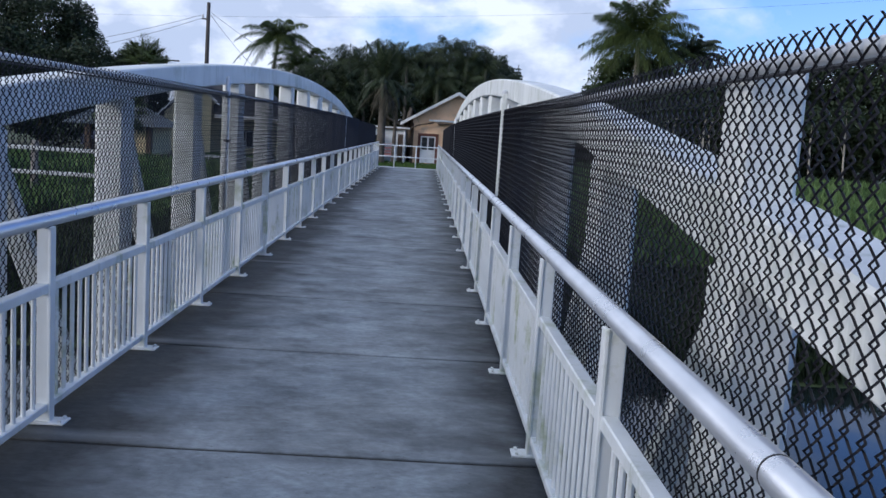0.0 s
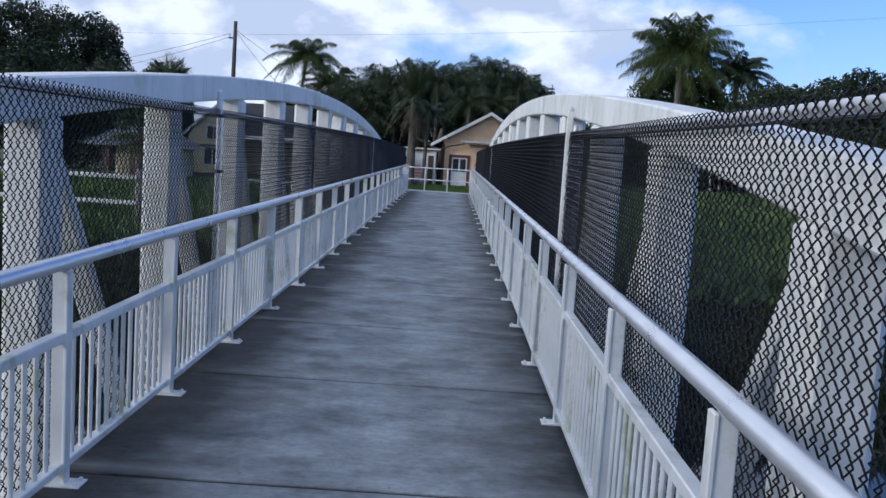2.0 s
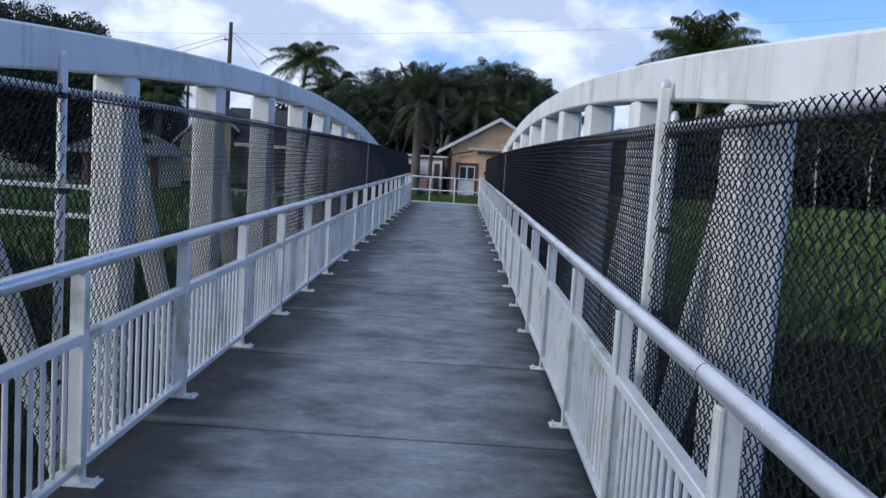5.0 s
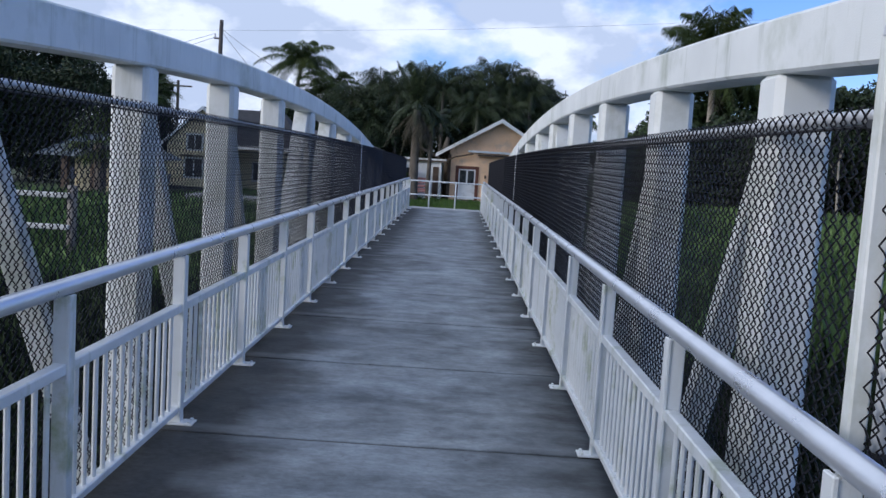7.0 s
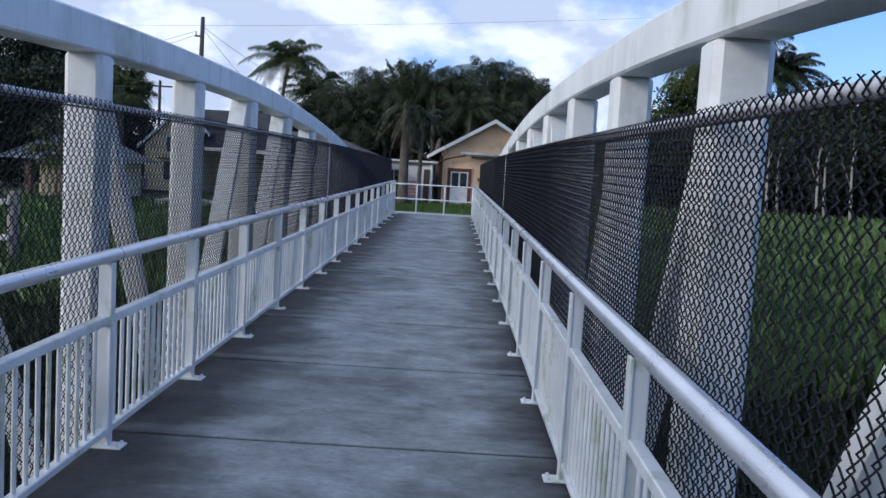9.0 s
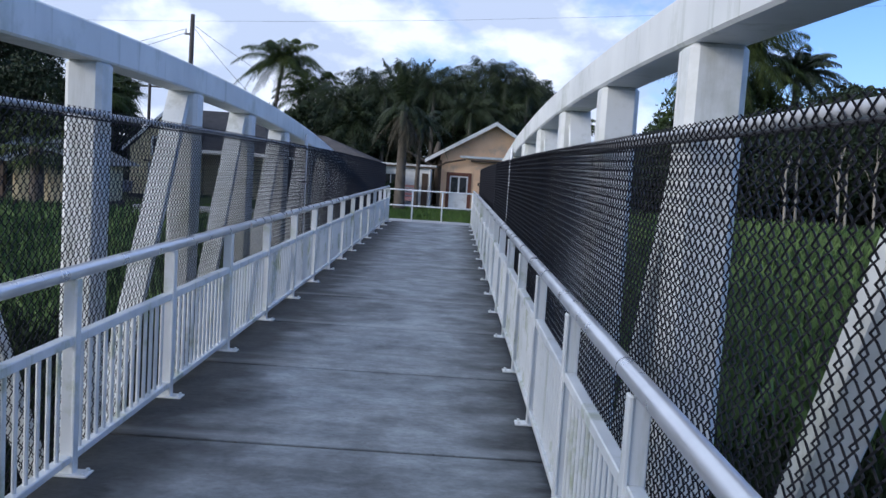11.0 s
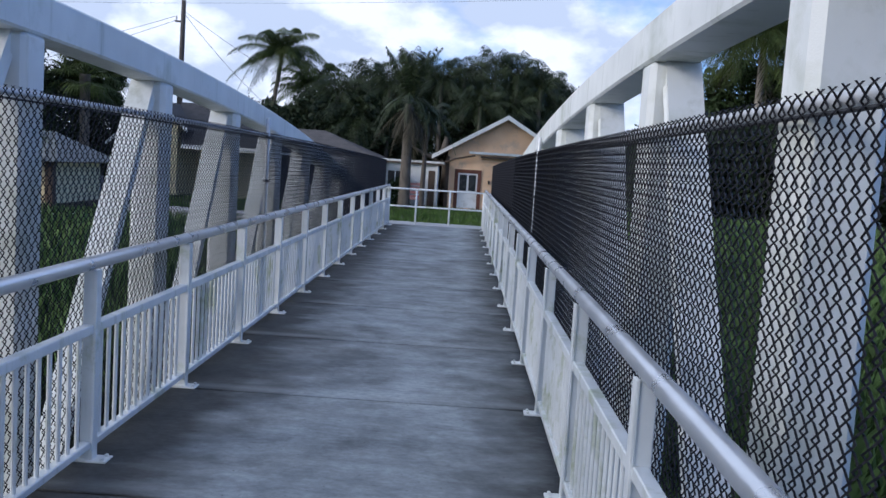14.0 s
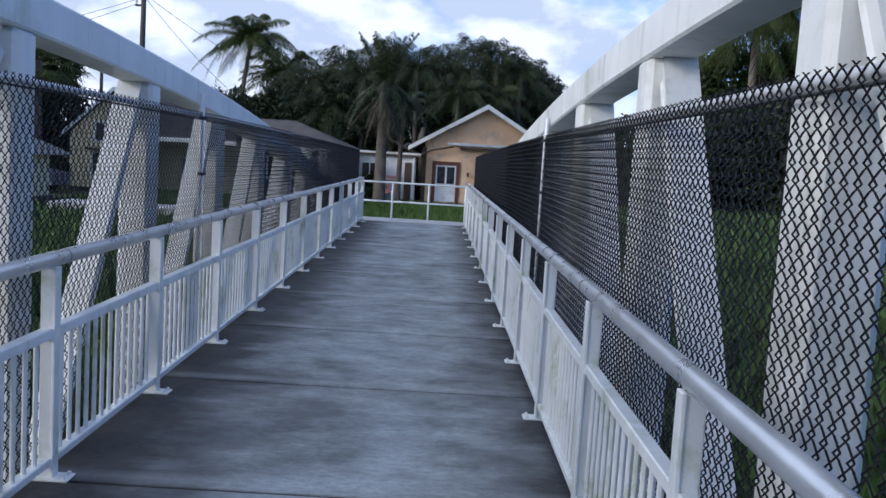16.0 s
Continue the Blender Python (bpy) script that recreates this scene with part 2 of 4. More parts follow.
def deck_concrete():
    """Broom-finished concrete: streaks across the walk, black mould from the edges and in blotches."""
    m = bpy.data.materials.new("deck_concrete")
    m.use_nodes = True
    n, l = m.node_tree.nodes, m.node_tree.links
    b = n["Principled BSDF"]
    b.inputs["Specular IOR Level"].default_value = 0.4
    geo = n.new("ShaderNodeNewGeometry")

    def noise_at(scale, detail, stretch, rough=0.6):
        mp = n.new("ShaderNodeMapping")
        mp.inputs["Scale"].default_value = stretch
        l.new(geo.outputs["Position"], mp.inputs["Vector"])
        t = n.new("ShaderNodeTexNoise")
        t.inputs["Scale"].default_value, t.inputs["Detail"].default_value, t.inputs["Roughness"].default_value = scale, detail, rough
        l.new(mp.outputs["Vector"], t.inputs["Vector"])
        return t.outputs["Fac"]

    def ranged(value, a, c, lo=0.0, hi=1.0):
        r = n.new("ShaderNodeMapRange")
        r.inputs["From Min"].default_value, r.inputs["From Max"].default_value = a, c
        r.inputs["To Min"].default_value, r.inputs["To Max"].default_value = lo, hi
        l.new(value, r.inputs["Value"])
        return r.outputs["Result"]

    def sums(op, a, c):
        s = n.new("ShaderNodeMath")
        s.operation = op
        for i, v in enumerate((a, c)):
            if isinstance(v, (int, float)):
                s.inputs[i].default_value = v
            else:
                l.new(v, s.inputs[i])
        return s.outputs["Value"]

    def blend(f, a, c):
        x = n.new("ShaderNodeMix")
        x.data_type = "RGBA"
        l.new(f, x.inputs["Factor"])
        for key, v in (("A", a), ("B", c)):
            if isinstance(v, tuple):
                x.inputs[key].default_value = (*v, 1)
            else:
                l.new(v, x.inputs[key])
        return x.outputs["Result"]

    streak = noise_at(4.2, 9, (0.55, 1.9, 1.0), 0.66)
    finger = noise_at(1.5, 9, (0.75, 1.15, 1.0), 0.64)
    cloud = noise_at(0.8, 5, (1.0, 0.6, 1.0), 0.55)
    mottle = noise_at(2.6, 12, (0.8, 1.0, 1.0), 0.68)
    fine = noise_at(70, 4, (1, 1, 1))
    tone = sums("ADD", sums("MULTIPLY", cloud, 0.38), sums("ADD", sums("MULTIPLY", mottle, 0.50), sums("MULTIPLY", streak, 0.12)))
    base = blend(ranged(tone, 0.40, 0.60), (0.118, 0.132, 0.143), (0.355, 0.40, 0.432))
    sep = n.new("ShaderNodeSeparateXYZ")
    l.new(geo.outputs["Position"], sep.inputs["Vector"])
    across = sums("ABSOLUTE", sums("SUBTRACT", sep.outputs["X"], 0.12), 0.0)
    mould = sums("ADD", sums("MULTIPLY", sums("SUBTRACT", finger, 0.5), 1.15), sums("MULTIPLY", sums("SUBTRACT", streak, 0.5), 0.45))
    edge = ranged(sums("ADD", across, mould), 0.60, 1.08)
    base = blend(sums("MULTIPLY", edge, 0.98), base, (0.022, 0.025, 0.026))
    part_y = sums("FRACT", sums("DIVIDE", sums("SUBTRACT", sep.outputs["Y"], 0.11), NODE), 0.0)
    rim = sums("MULTIPLY", ranged(sums("ABSOLUTE", sums("SUBTRACT", part_y, 0.055), 0.0), 0.0, 0.05, 0.32, 0.0), ranged(finger, 0.36, 0.56))
    base = blend(rim, base, (0.44, 0.475, 0.495))
    blots = ranged(noise_at(1.7, 10, (0.8, 1.1, 1.0), 0.72), 0.53, 0.72, 0, 0.5)
    base = blend(blots, base, (0.05, 0.051, 0.052))
    grain = ranged(noise_at(22, 8, (0.8, 1.2, 1.0), 0.75), 0.42, 0.60, 0.0, 0.34)
    base = blend(grain, base, (0.085, 0.093, 0.099))
    pits = ranged(noise_at(30, 3, (0.8, 1, 1)), 0.67, 0.73, 0, 0.75)
    base = blend(pits, base, (0.06, 0.06, 0.06))
    l.new(base, b.inputs["Base Color"])
    l.new(ranged(mottle, 0.3, 0.7, 0.8, 0.55), b.inputs["Roughness"])
    bp = n.new("ShaderNodeBump")
    bp.inputs["Strength"].default_value, bp.inputs["Distance"].default_value = 0.25, 0.006
    l.new(sums("ADD", fine, streak), bp.inputs["Height"])
    l.new(bp.outputs["Normal"], b.inputs["Normal"])
    return m


NODE0, NODE = 12.46, 2.006
DECK = deck_concrete()


def water_material():
    m = bpy.data.materials.new("canal_water")
    m.use_nodes = True
    n, l = m.node_tree.nodes, m.node_tree.links
    b = n["Principled BSDF"]
    b.inputs["Base Color"].default_value = (0.012, 0.018, 0.017, 1)
    b.inputs["Roughness"].default_value, b.inputs["IOR"].default_value = 0.06, 1.33
    geo = n.new("ShaderNodeNewGeometry")
    t = n.new("ShaderNodeTexNoise")
    t.inputs["Scale"].default_value, t.inputs["Detail"].default_value = 1.6, 3
    l.new(geo.outputs["Position"], t.inputs["Vector"])
    bp = n.new("ShaderNodeBump")
    bp.inputs["Strength"].default_value, bp.inputs["Distance"].default_value = 0.05, 0.03
    l.new(t.outputs["Fac"], bp.inputs["Height"])
    l.new(bp.outputs["Normal"], b.inputs["Normal"])
    return m


WATER = water_material()


# ---- building helpers ----
def link_mesh(name, bm, mat, smooth=False):
    me = bpy.data.meshes.new(name)
    bm.to_mesh(me)
    bm.free()
    me.materials.append(mat)
    if smooth:
        me.polygons.foreach_set("use_smooth", [True] * len(me.polygons))
    return new(name, me)


def part(name, bm, mat, parent, label="", smooth=False):
    ob = link_mesh(name, bm, mat, smooth)
    ob.parent = parent
    return tagged(ob, label)


def raw(name, verts, faces, mat, parent=None, smooth=False):
    me = bpy.data.meshes.new(name)
    me.from_pydata(verts, [], faces)
    me.materials.append(mat)
    if smooth:
        me.polygons.foreach_set("use_smooth", [True] * len(me.polygons))
    ob = new(name, me)
    ob.parent = parent
    return ob


def thing(name, label, category, at=(0, 0, 0), group="", kind=""):
    e = new(name)
    e.location = at
    e.empty_display_size = 0.2
    return tagged(e, label, category, group, kind)


def box(bm, x0, x1, y0, y1, z0, z1, bevel=0.0):
    g = bmesh.ops.create_cube(bm, size=1.0)
    vs = g["verts"]
    for v in vs:
        v.co = Vector(((x0 + x1) / 2 + v.co.x * (x1 - x0), (y0 + y1) / 2 + v.co.y * (y1 - y0), (z0 + z1) / 2 + v.co.z * (z1 - z0)))
    if bevel:
        es = list({e for v in vs for e in v.link_edges})
        bmesh.ops.bevel(bm, geom=es, offset=bevel, segments=1, affect="EDGES", profile=0.5)
    return bm


def boxed(x0, x1, y0, y1, z0, z1, bevel=0.0):
    return box(bmesh.new(), x0, x1, y0, y1, z0, z1, bevel)


def beam(bm, a, c, wx, depth, bevel=0.01):
    """A square bar from a to c in the yz plane, wx wide along x."""
    a, c = Vector(a), Vector(c)
    way = c - a
    turn = Matrix.Translation((a + c) / 2) @ Matrix.Rotation(math.atan2(way.z, way.y), 4, "X")
    g = bmesh.ops.create_cube(bm, size=1.0)
    for v in g["verts"]:
        v.co = turn @ Vector((v.co.x * wx, v.co.y * way.length, v.co.z * depth))
    if bevel:
        es = list({e for v in g["verts"] for e in v.link_edges})
        bmesh.ops.bevel(bm, geom=es, offset=bevel, segments=1, affect="EDGES", profile=0.5)
    return bm


def tube(bm, pts, radius, n=8, caps=True):
    """A round bar along pts; radius is one number or one for each point."""
    pts = [Vector([float(v) for v in p]) for p in pts]
    radii = [float(r) for r in radius] if isinstance(radius, (list, tuple)) else [radius] * len(pts)
    rings = []
    for i, p in enumerate(pts):
        way = (pts[min(i + 1, len(pts) - 1)] - pts[max(i - 1, 0)]).normalized()
        side = way.cross(Vector((0, 0, 1)) if abs(way.z) < 0.9 else Vector((0, 1, 0))).normalized()
        up = side.cross(way)
        rings.append([bm.verts.new(p + radii[i] * (math.cos(6.28319 * k / n) * side + math.sin(6.28319 * k / n) * up)) for k in range(n)])
    for r, s in zip(rings, rings[1:]):
        for k in range(n):
            bm.faces.new((r[k], r[(k + 1) % n], s[(k + 1) % n], s[k]))
    if caps:
        bm.faces.new(rings[0][::-1])
        bm.faces.new(rings[-1])
    return bm


# ---- plan of the bridge (x across, y along, z from the deck) ----
Y_NEAR, Y_FAR = -9.6, 34.2
RAIL_IN = 1.209          # inner face of the railing posts
FENCE_X = 1.415
TRUSS_X = 1.456          # inner face of the trusses
CROWN, BEND = 2.185, 0.0048
CHORD, COLUMN = 0.205, 0.228


def arch_under(y, rise=0.0):
    return CROWN + rise - BEND * (y - NODE0) ** 2


# ---- ground, water ----
def ground_height(x, y):
    near = min(1.0, max(0.0, (-y - 9) / 7))
    clear = min(1.0, max(0.0, (abs(x) - 2.0) / 1.6))
    start, run = 18.0 - 12.4 * clear, 12.0 + 2.5 * clear
    far = min(1.0, max(0.0, (y - start) / run))
    rise = 1.75 * far ** (0.8 - 0.42 * clear) + 0.85 * min(1.0, max(0.0, (y - 20) / 12))
    base = -3.15 + (2.6 * near if y < 5 else rise)
    return base + 0.10 * noise.noise((x * 0.3, y * 0.3, 0.0)) * min(1.0, abs(x) / 6)


def build_ground():
    xs = sorted({round(v, 2) for v in [*np.arange(-40, 40.1, 1.0), *np.arange(-120, -40, 10), *np.arange(50, 121, 10), -900, -400, -200, 200, 400, 900]})
    ys = sorted({round(v, 2) for v in [*np.arange(-20, 60.1, 1.0), *np.arange(-120, -20, 10), *np.arange(70, 141, 10), -900, -400, -200, 200, 400, 1200]})
    verts = [(x, y, ground_height(x, y)) for y in ys for x in xs]
    w = len(xs)
    faces = [(j * w + i, j * w + i + 1, (j + 1) * w + i + 1, (j + 1) * w + i) for j in range(len(ys) - 1) for i in range(w - 1)]
    g = raw("ground", verts, faces, GROUND, smooth=True)
    tagged(g, "grassy ground with bare soil on both canal banks", "ground", kind="structure")
    wtr = link_mesh("water", boxed(-300, 300, -14.5, 25.0, -2.6, -2.05), WATER)
    tagged(wtr, "dark still canal water under the footbridge", "water", kind="structure")


build_ground()


# ---- deck ----
def build_deck():
    deck = thing("bridge_deck", "grey concrete footbridge deck with black mould along its edges", "deck", kind="structure")
    y = 0.11 + NODE * math.floor((Y_NEAR - 0.11) / NODE)
    first = None
    while y < Y_FAR - 0.2:
        if first is None:
            bm = boxed(-1.34, 1.34, 0.017, NODE - 0.017, -0.16, 0.0, 0.004)
            first = part("deck_slab", bm, DECK, deck)
            first.location.y = y
        else:
            s = new("deck_slab", first.data)
            s.parent = deck
            s.location = (0, y, 0.0015 * math.sin(y * 3.7))
        y += NODE
    part("joint_bed", boxed(-1.32, 1.32, Y_NEAR, y - 0.02, -0.13, -0.009), BLACK_STEEL, deck, "dark open joints between the slabs")
    for sx in (-1, 1):
        part("edge_beam", boxed(min(sx * 1.24, sx * 1.38), max(sx * 1.24, sx * 1.38), Y_NEAR, y, -0.42, -0.165, 0.01), WHITE_PAINT, deck, "white steel edge beam")
    for k in range(-11, 12):
        yy = NODE0 + NODE * k
        part("floor_beam", boxed(-1.46, 1.46, yy - 0.09, yy + 0.09, -0.75, -0.43, 0.01), WHITE_PAINT, deck, "white steel floor beam")
    return y


DECK_END = build_deck()


# ---- trusses ----
def build_truss(sx):
    t = thing("bridge_truss", "white painted bowstring truss of the footbridge, mildew-streaked", "truss", group="bridge trusses")
    inner = TRUSS_X if sx > 0 else TRUSS_X + 0.035
    xa, xb = sorted((sx * inner, sx * (inner + COLUMN)))
    xm = (xa + xb) / 2
    rise = 0.03 if sx > 0 else -0.012
    # arched top chord: box section swept along the curve
    bm = bmesh.new()
    rings = []
    steps = 88
    for i in range(steps + 1):
        y = NODE0 - 22.4 + 44.8 * i / steps
        z = arch_under(y, rise)
        e = 0.012
        prof = [(xa + e, z), (xb - e, z), (xb, z + e), (xb, z + CHORD - e), (xb - e, z + CHORD), (xa + e, z + CHORD), (xa, z + CHORD - e), (xa, z + e)]
        rings.append([bm.verts.new((px, y, pz)) for px, pz in prof])
    for r, s in zip(rings, rings[1:]):
        for k in range(8):
            bm.faces.new((r[k], s[k], s[(k + 1) % 8], r[(k + 1) % 8]))
    bm.faces.new(rings[0])
    bm.faces.new(rings[-1][::-1])
    bmesh.ops.recalc_face_normals(bm, faces=bm.faces)
    part("top_chord", bm, CHORD_PAINT, t, "arched white box beam with mildew streaks")
    part("bottom_chord", boxed(xa + 0.002, xb - 0.002, NODE0 - 22.3, NODE0 + 22.3, -1.30, -1.06, 0.012), WHITE_PAINT, t)
    for j in range(-11, 12):
        y = NODE0 + NODE * j
        under = arch_under(y, rise)
        if under > -0.9:
            bm = boxed(xa + 0.004, xb - 0.004, y - 0.11, y + 0.11, -1.06, under + 0.01, 0.03)
            part("column", bm, WHITE_PAINT, t)
        if abs(j) >= 7:
            part("upper_post", boxed(min(sx * inner, sx * (inner + 0.17)) + 0.004, max(sx * inner, sx * (inner + 0.17)), y - 0.1, y + 0.1, under + CHORD - 0.03, 1.84 if y < NODE0 else 1.64, 0.015), WHITE_PAINT, t)
        if j != 0 and under > 0.2:
            toward = -1 if j > 0 else 1
            bm = beam(bmesh.new(), (xm + sx * 0.034, y + toward * 0.075, under + 0.02), (xm + sx * 0.034, y + toward * (NODE + 0.01), -1.08), 0.140, 0.085, 0.012)
            part("diagonal", bm, WHITE_PAINT, t)
    return t


build_truss(-1)
build_truss(1)


# ---- railings ----
BAY, RAIL_Y0 = 1.581, 1.86


def railing_section():
    """One bay of the right-hand railing: its post stands at the origin, the panel runs on to the next post."""
    s = thing("railing_section", "pale aluminium railing section with a post and upright bars", "railing", group="railing sections")
    bm = boxed(0.0, 0.016, -0.03, 0.03, 0.0, 1.005, 0.003)
    box(bm, 0.014, 0.075, -0.022, 0.022, 0.0, 1.0, 0.004)
    part("post", bm, RAIL_METAL, s)
    bm = boxed(-0.075, 0.10, -0.055, 0.055, 0.0, 0.012, 0.003)
    for px, py in ((-0.05, 0.035), (-0.05, -0.035)):
        box(bm, px - 0.009, px + 0.009, py - 0.009, py + 0.009, 0.011, 0.026, 0.003)
    part("base_plate", bm, RAIL_METAL, s, "bolted aluminium base plate")
    part("top_rail", boxed(0.012, 0.067, 0.024, BAY - 0.024, 0.672, 0.722, 0.005), RAIL_METAL, s)
    part("bottom_rail", boxed(0.012, 0.067, 0.024, BAY - 0.024, 0.066, 0.106, 0.005), RAIL_METAL, s)
    count = 13
    first = None
    for k in range(count):
        y = 0.03 + (BAY - 0.06) * (k + 1) / (count + 1)
        if first is None:
            first = part("baluster", tube(bmesh.new(), [(0.04, 0, 0.104), (0.04, 0, 0.674)], 0.0125, 8), RAIL_METAL, s)
            first.location.y = y
        else:
            ob = new("baluster", first.data)
            ob.parent = s
            ob.location.y = y
    return s


def build_railings():
    proto = railing_section()
    proto.matrix_basis = pose(RAIL_IN, RAIL_Y0, 0)
    lo, hi = math.ceil((Y_NEAR - RAIL_Y0) / BAY), math.floor((DECK_END - 0.1 - RAIL_Y0) / BAY) - 1
    for k in range(lo, hi + 1):
        if k:
            copy_thing(proto, pose(RAIL_IN, RAIL_Y0 + BAY * k, 0))
        copy_thing(proto, pose(-RAIL_IN, RAIL_Y0 + 0.1 + BAY * (k + 1), 0, 0, 0, 180))
    end = RAIL_Y0 + BAY * (hi + 1)
    for sx in (-1, 1):
        xx = sx * (RAIL_IN + 0.04)
        h = thing("handrail", "round brushed aluminium handrail along the railing posts", "handrail", group="handrails")
        part("tube", tube(bmesh.new(), [(xx, Y_NEAR, 1.036), (xx, end, 1.036)], 0.036, 20), TUBE_METAL, h, smooth=True)
        y = RAIL_Y0 - 3 * BAY + 0.25
        while y < end:
            part("sleeve_joint", tube(bmesh.new(), [(xx, y, 1.036), (xx, y + 0.006, 1.036)], 0.0368, 20), BLACK_STEEL, h, "dark hairline joint")
            y += BAY * 4
        p = thing("railing_end_post", "pale aluminium end post of the railing", "post", group="railing end posts")
        part("post", boxed(xx - 0.035, xx + 0.035, end - 0.03, end + 0.03, 0, 1.005, 0.004), RAIL_METAL, p)
        part("base_plate", boxed(xx - 0.09, xx + 0.07, end - 0.055, end + 0.055, 0, 0.012, 0.003), RAIL_METAL, p)


build_railings()


# ---- chain-link fences ----
WIRE_GAP, WIRE_STEP = 0.0345, 0.0455      # between neighbouring wires; height of half a mesh
FENCE_TOP, FENCE_LOW = 1.898, -0.12
FENCE_POSTS = {-1: (5.30, 19.45), 1: (5.36, 19.95)}


def fence_drop(y):
    """How far the top of the fence lies under its highest point: it follows the camber of the bridge."""
    return (0.0002 if y < 13.0 else 0.0004) * (y - 13.0) ** 2


def woven_wire(x, y0, y1):
    """Chain link: each wire is a flat coil that runs in front one way and behind the other."""
    r, deep = 0.0039, 0.0075
    ring = np.array([(math.cos(a) * r, math.sin(a) * r, 0.0) for a in (0.5236, 2.618, 4.712)])
    levels = np.arange(FENCE_TOP, FENCE_LOW, -WIRE_STEP)
    n = np.arange(len(levels))
    verts, faces, used = [], [], 0
    for i in range(int((y1 - y0) / WIRE_GAP)):
        yy = y0 + i * WIRE_GAP
        if any(abs(yy - p - 0.01) < 0.045 for p in FENCE_POSTS[1 if x > 0 else -1]):
            continue
        s = np.where((n + i) % 2 == 0, 1.0, -1.0)
        jitter = np.random.normal(0, 0.0007, len(n))
        z = levels - fence_drop(yy) - 0.028 * min(1.0, max(0.0, (yy + 1.0) / 2.0))
        if yy < 24:
            front = np.stack([x - s * deep, yy + s * WIRE_GAP * 0.55 + jitter, z + 0.009], 1)
            back = np.stack([x + s * deep, yy + s * WIRE_GAP * 0.57 + jitter, z - 0.007], 1)
            pts = np.stack([front, back], 1).reshape(-1, 3)
        else:
            pts = np.stack([x - s * deep, yy + s * WIRE_GAP * 0.58 + jitter, z], 1)
        m = len(pts)
        k = np.arange(m - 1)[:, None] * 3
        c = np.arange(3)[None]
        d = (np.arange(3)[None] + 1) % 3
        faces.append(np.stack([k + c, k + d, k + 3 + d, k + 3 + c], 2).reshape(-1, 4) + used)
        verts.append((pts[:, None, :] + ring[None]).reshape(-1, 3))
        used += m * 3
    return np.concatenate(verts).tolist(), np.concatenate(faces).tolist()


def build_fence(sx):
    x = sx * FENCE_X
    f = thing("chain_link_fence", "black vinyl chain-link fence with a galvanised top rail", "fence", group="chain-link fences")
    v, q = woven_wire(x, -6.5, DECK_END)
    mesh = raw("mesh", v, q, BLACK_VINYL, f)
    tagged(mesh, "woven black wire mesh", kind="stuff")
    rx = x + sx * 0.034
    stations = [float(v) for v in np.linspace(Y_NEAR, DECK_END, 24)]
    part("top_rail", tube(bmesh.new(), [(rx, yy, FENCE_TOP - 0.045 - fence_drop(yy)) for yy in stations], 0.021 if sx > 0 else 0.018, 12), GALVANISED, f, "grey galvanised tube", smooth=True)
    # black tube that stands in for the shade along the top rail's underside
    part("rail_shade_line", tube(bmesh.new(), [(x + sx * 0.01, yy, FENCE_TOP - 0.076 - fence_drop(yy)) for yy in stations], 0.006, 6), BLACK_STEEL, f)
    part("bottom_wire", tube(bmesh.new(), [(x + sx * 0.01, Y_NEAR, -0.10), (x + sx * 0.01, DECK_END, -0.10)], 0.005, 6), BLACK_STEEL, f)
    for y in FENCE_POSTS[sx]:
        rx = x + sx * 0.012
        if y < 6 and sx > 0:
            px, rx, yr = x - sx * 0.004, x + sx * 0.04, y - 0.055
            post = part("post", boxed(px - 0.026, px + 0.026, y - 0.026, y + 0.026, -0.42, 2.035, 0.006), WHITE_PAINT, f, "white square post with black clamps")
            part("cap", tube(bmesh.new(), [(px, y, 2.03), (px, y, 2.055), (px, y - 0.004, 2.07)], [0.03, 0.028, 0.012], 12), GALVANISED, post, "grey domed cap")
            rod = part("terminal_post", tube(bmesh.new(), [(rx, yr, -0.42), (rx, yr, 1.90), (rx, yr, 1.92)], [0.021, 0.021, 0.010], 12), GALVANISED, f, "round galvanised terminal post", smooth=True)
        else:
            yr = y
            rod = post = part("post", tube(bmesh.new(), [(rx, y, -0.42), (rx, y, 2.0), (rx, y, 2.02)], [0.023, 0.023, 0.011], 14), GALVANISED, f, "galvanised post with black bands", smooth=True)
        for z in (0.42, 0.95, 1.35, 1.80):
            part("band", tube(bmesh.new(), [(rx, yr, z), (rx, yr, z + 0.028)], 0.026, 12), BLACK_STEEL, rod)
            part("clamp", boxed(x - 0.016, x + 0.016, y + 0.034, y + 0.085, z, z + 0.026, 0.003), BLACK_STEEL, post)


build_fence(-1)
build_fence(1)


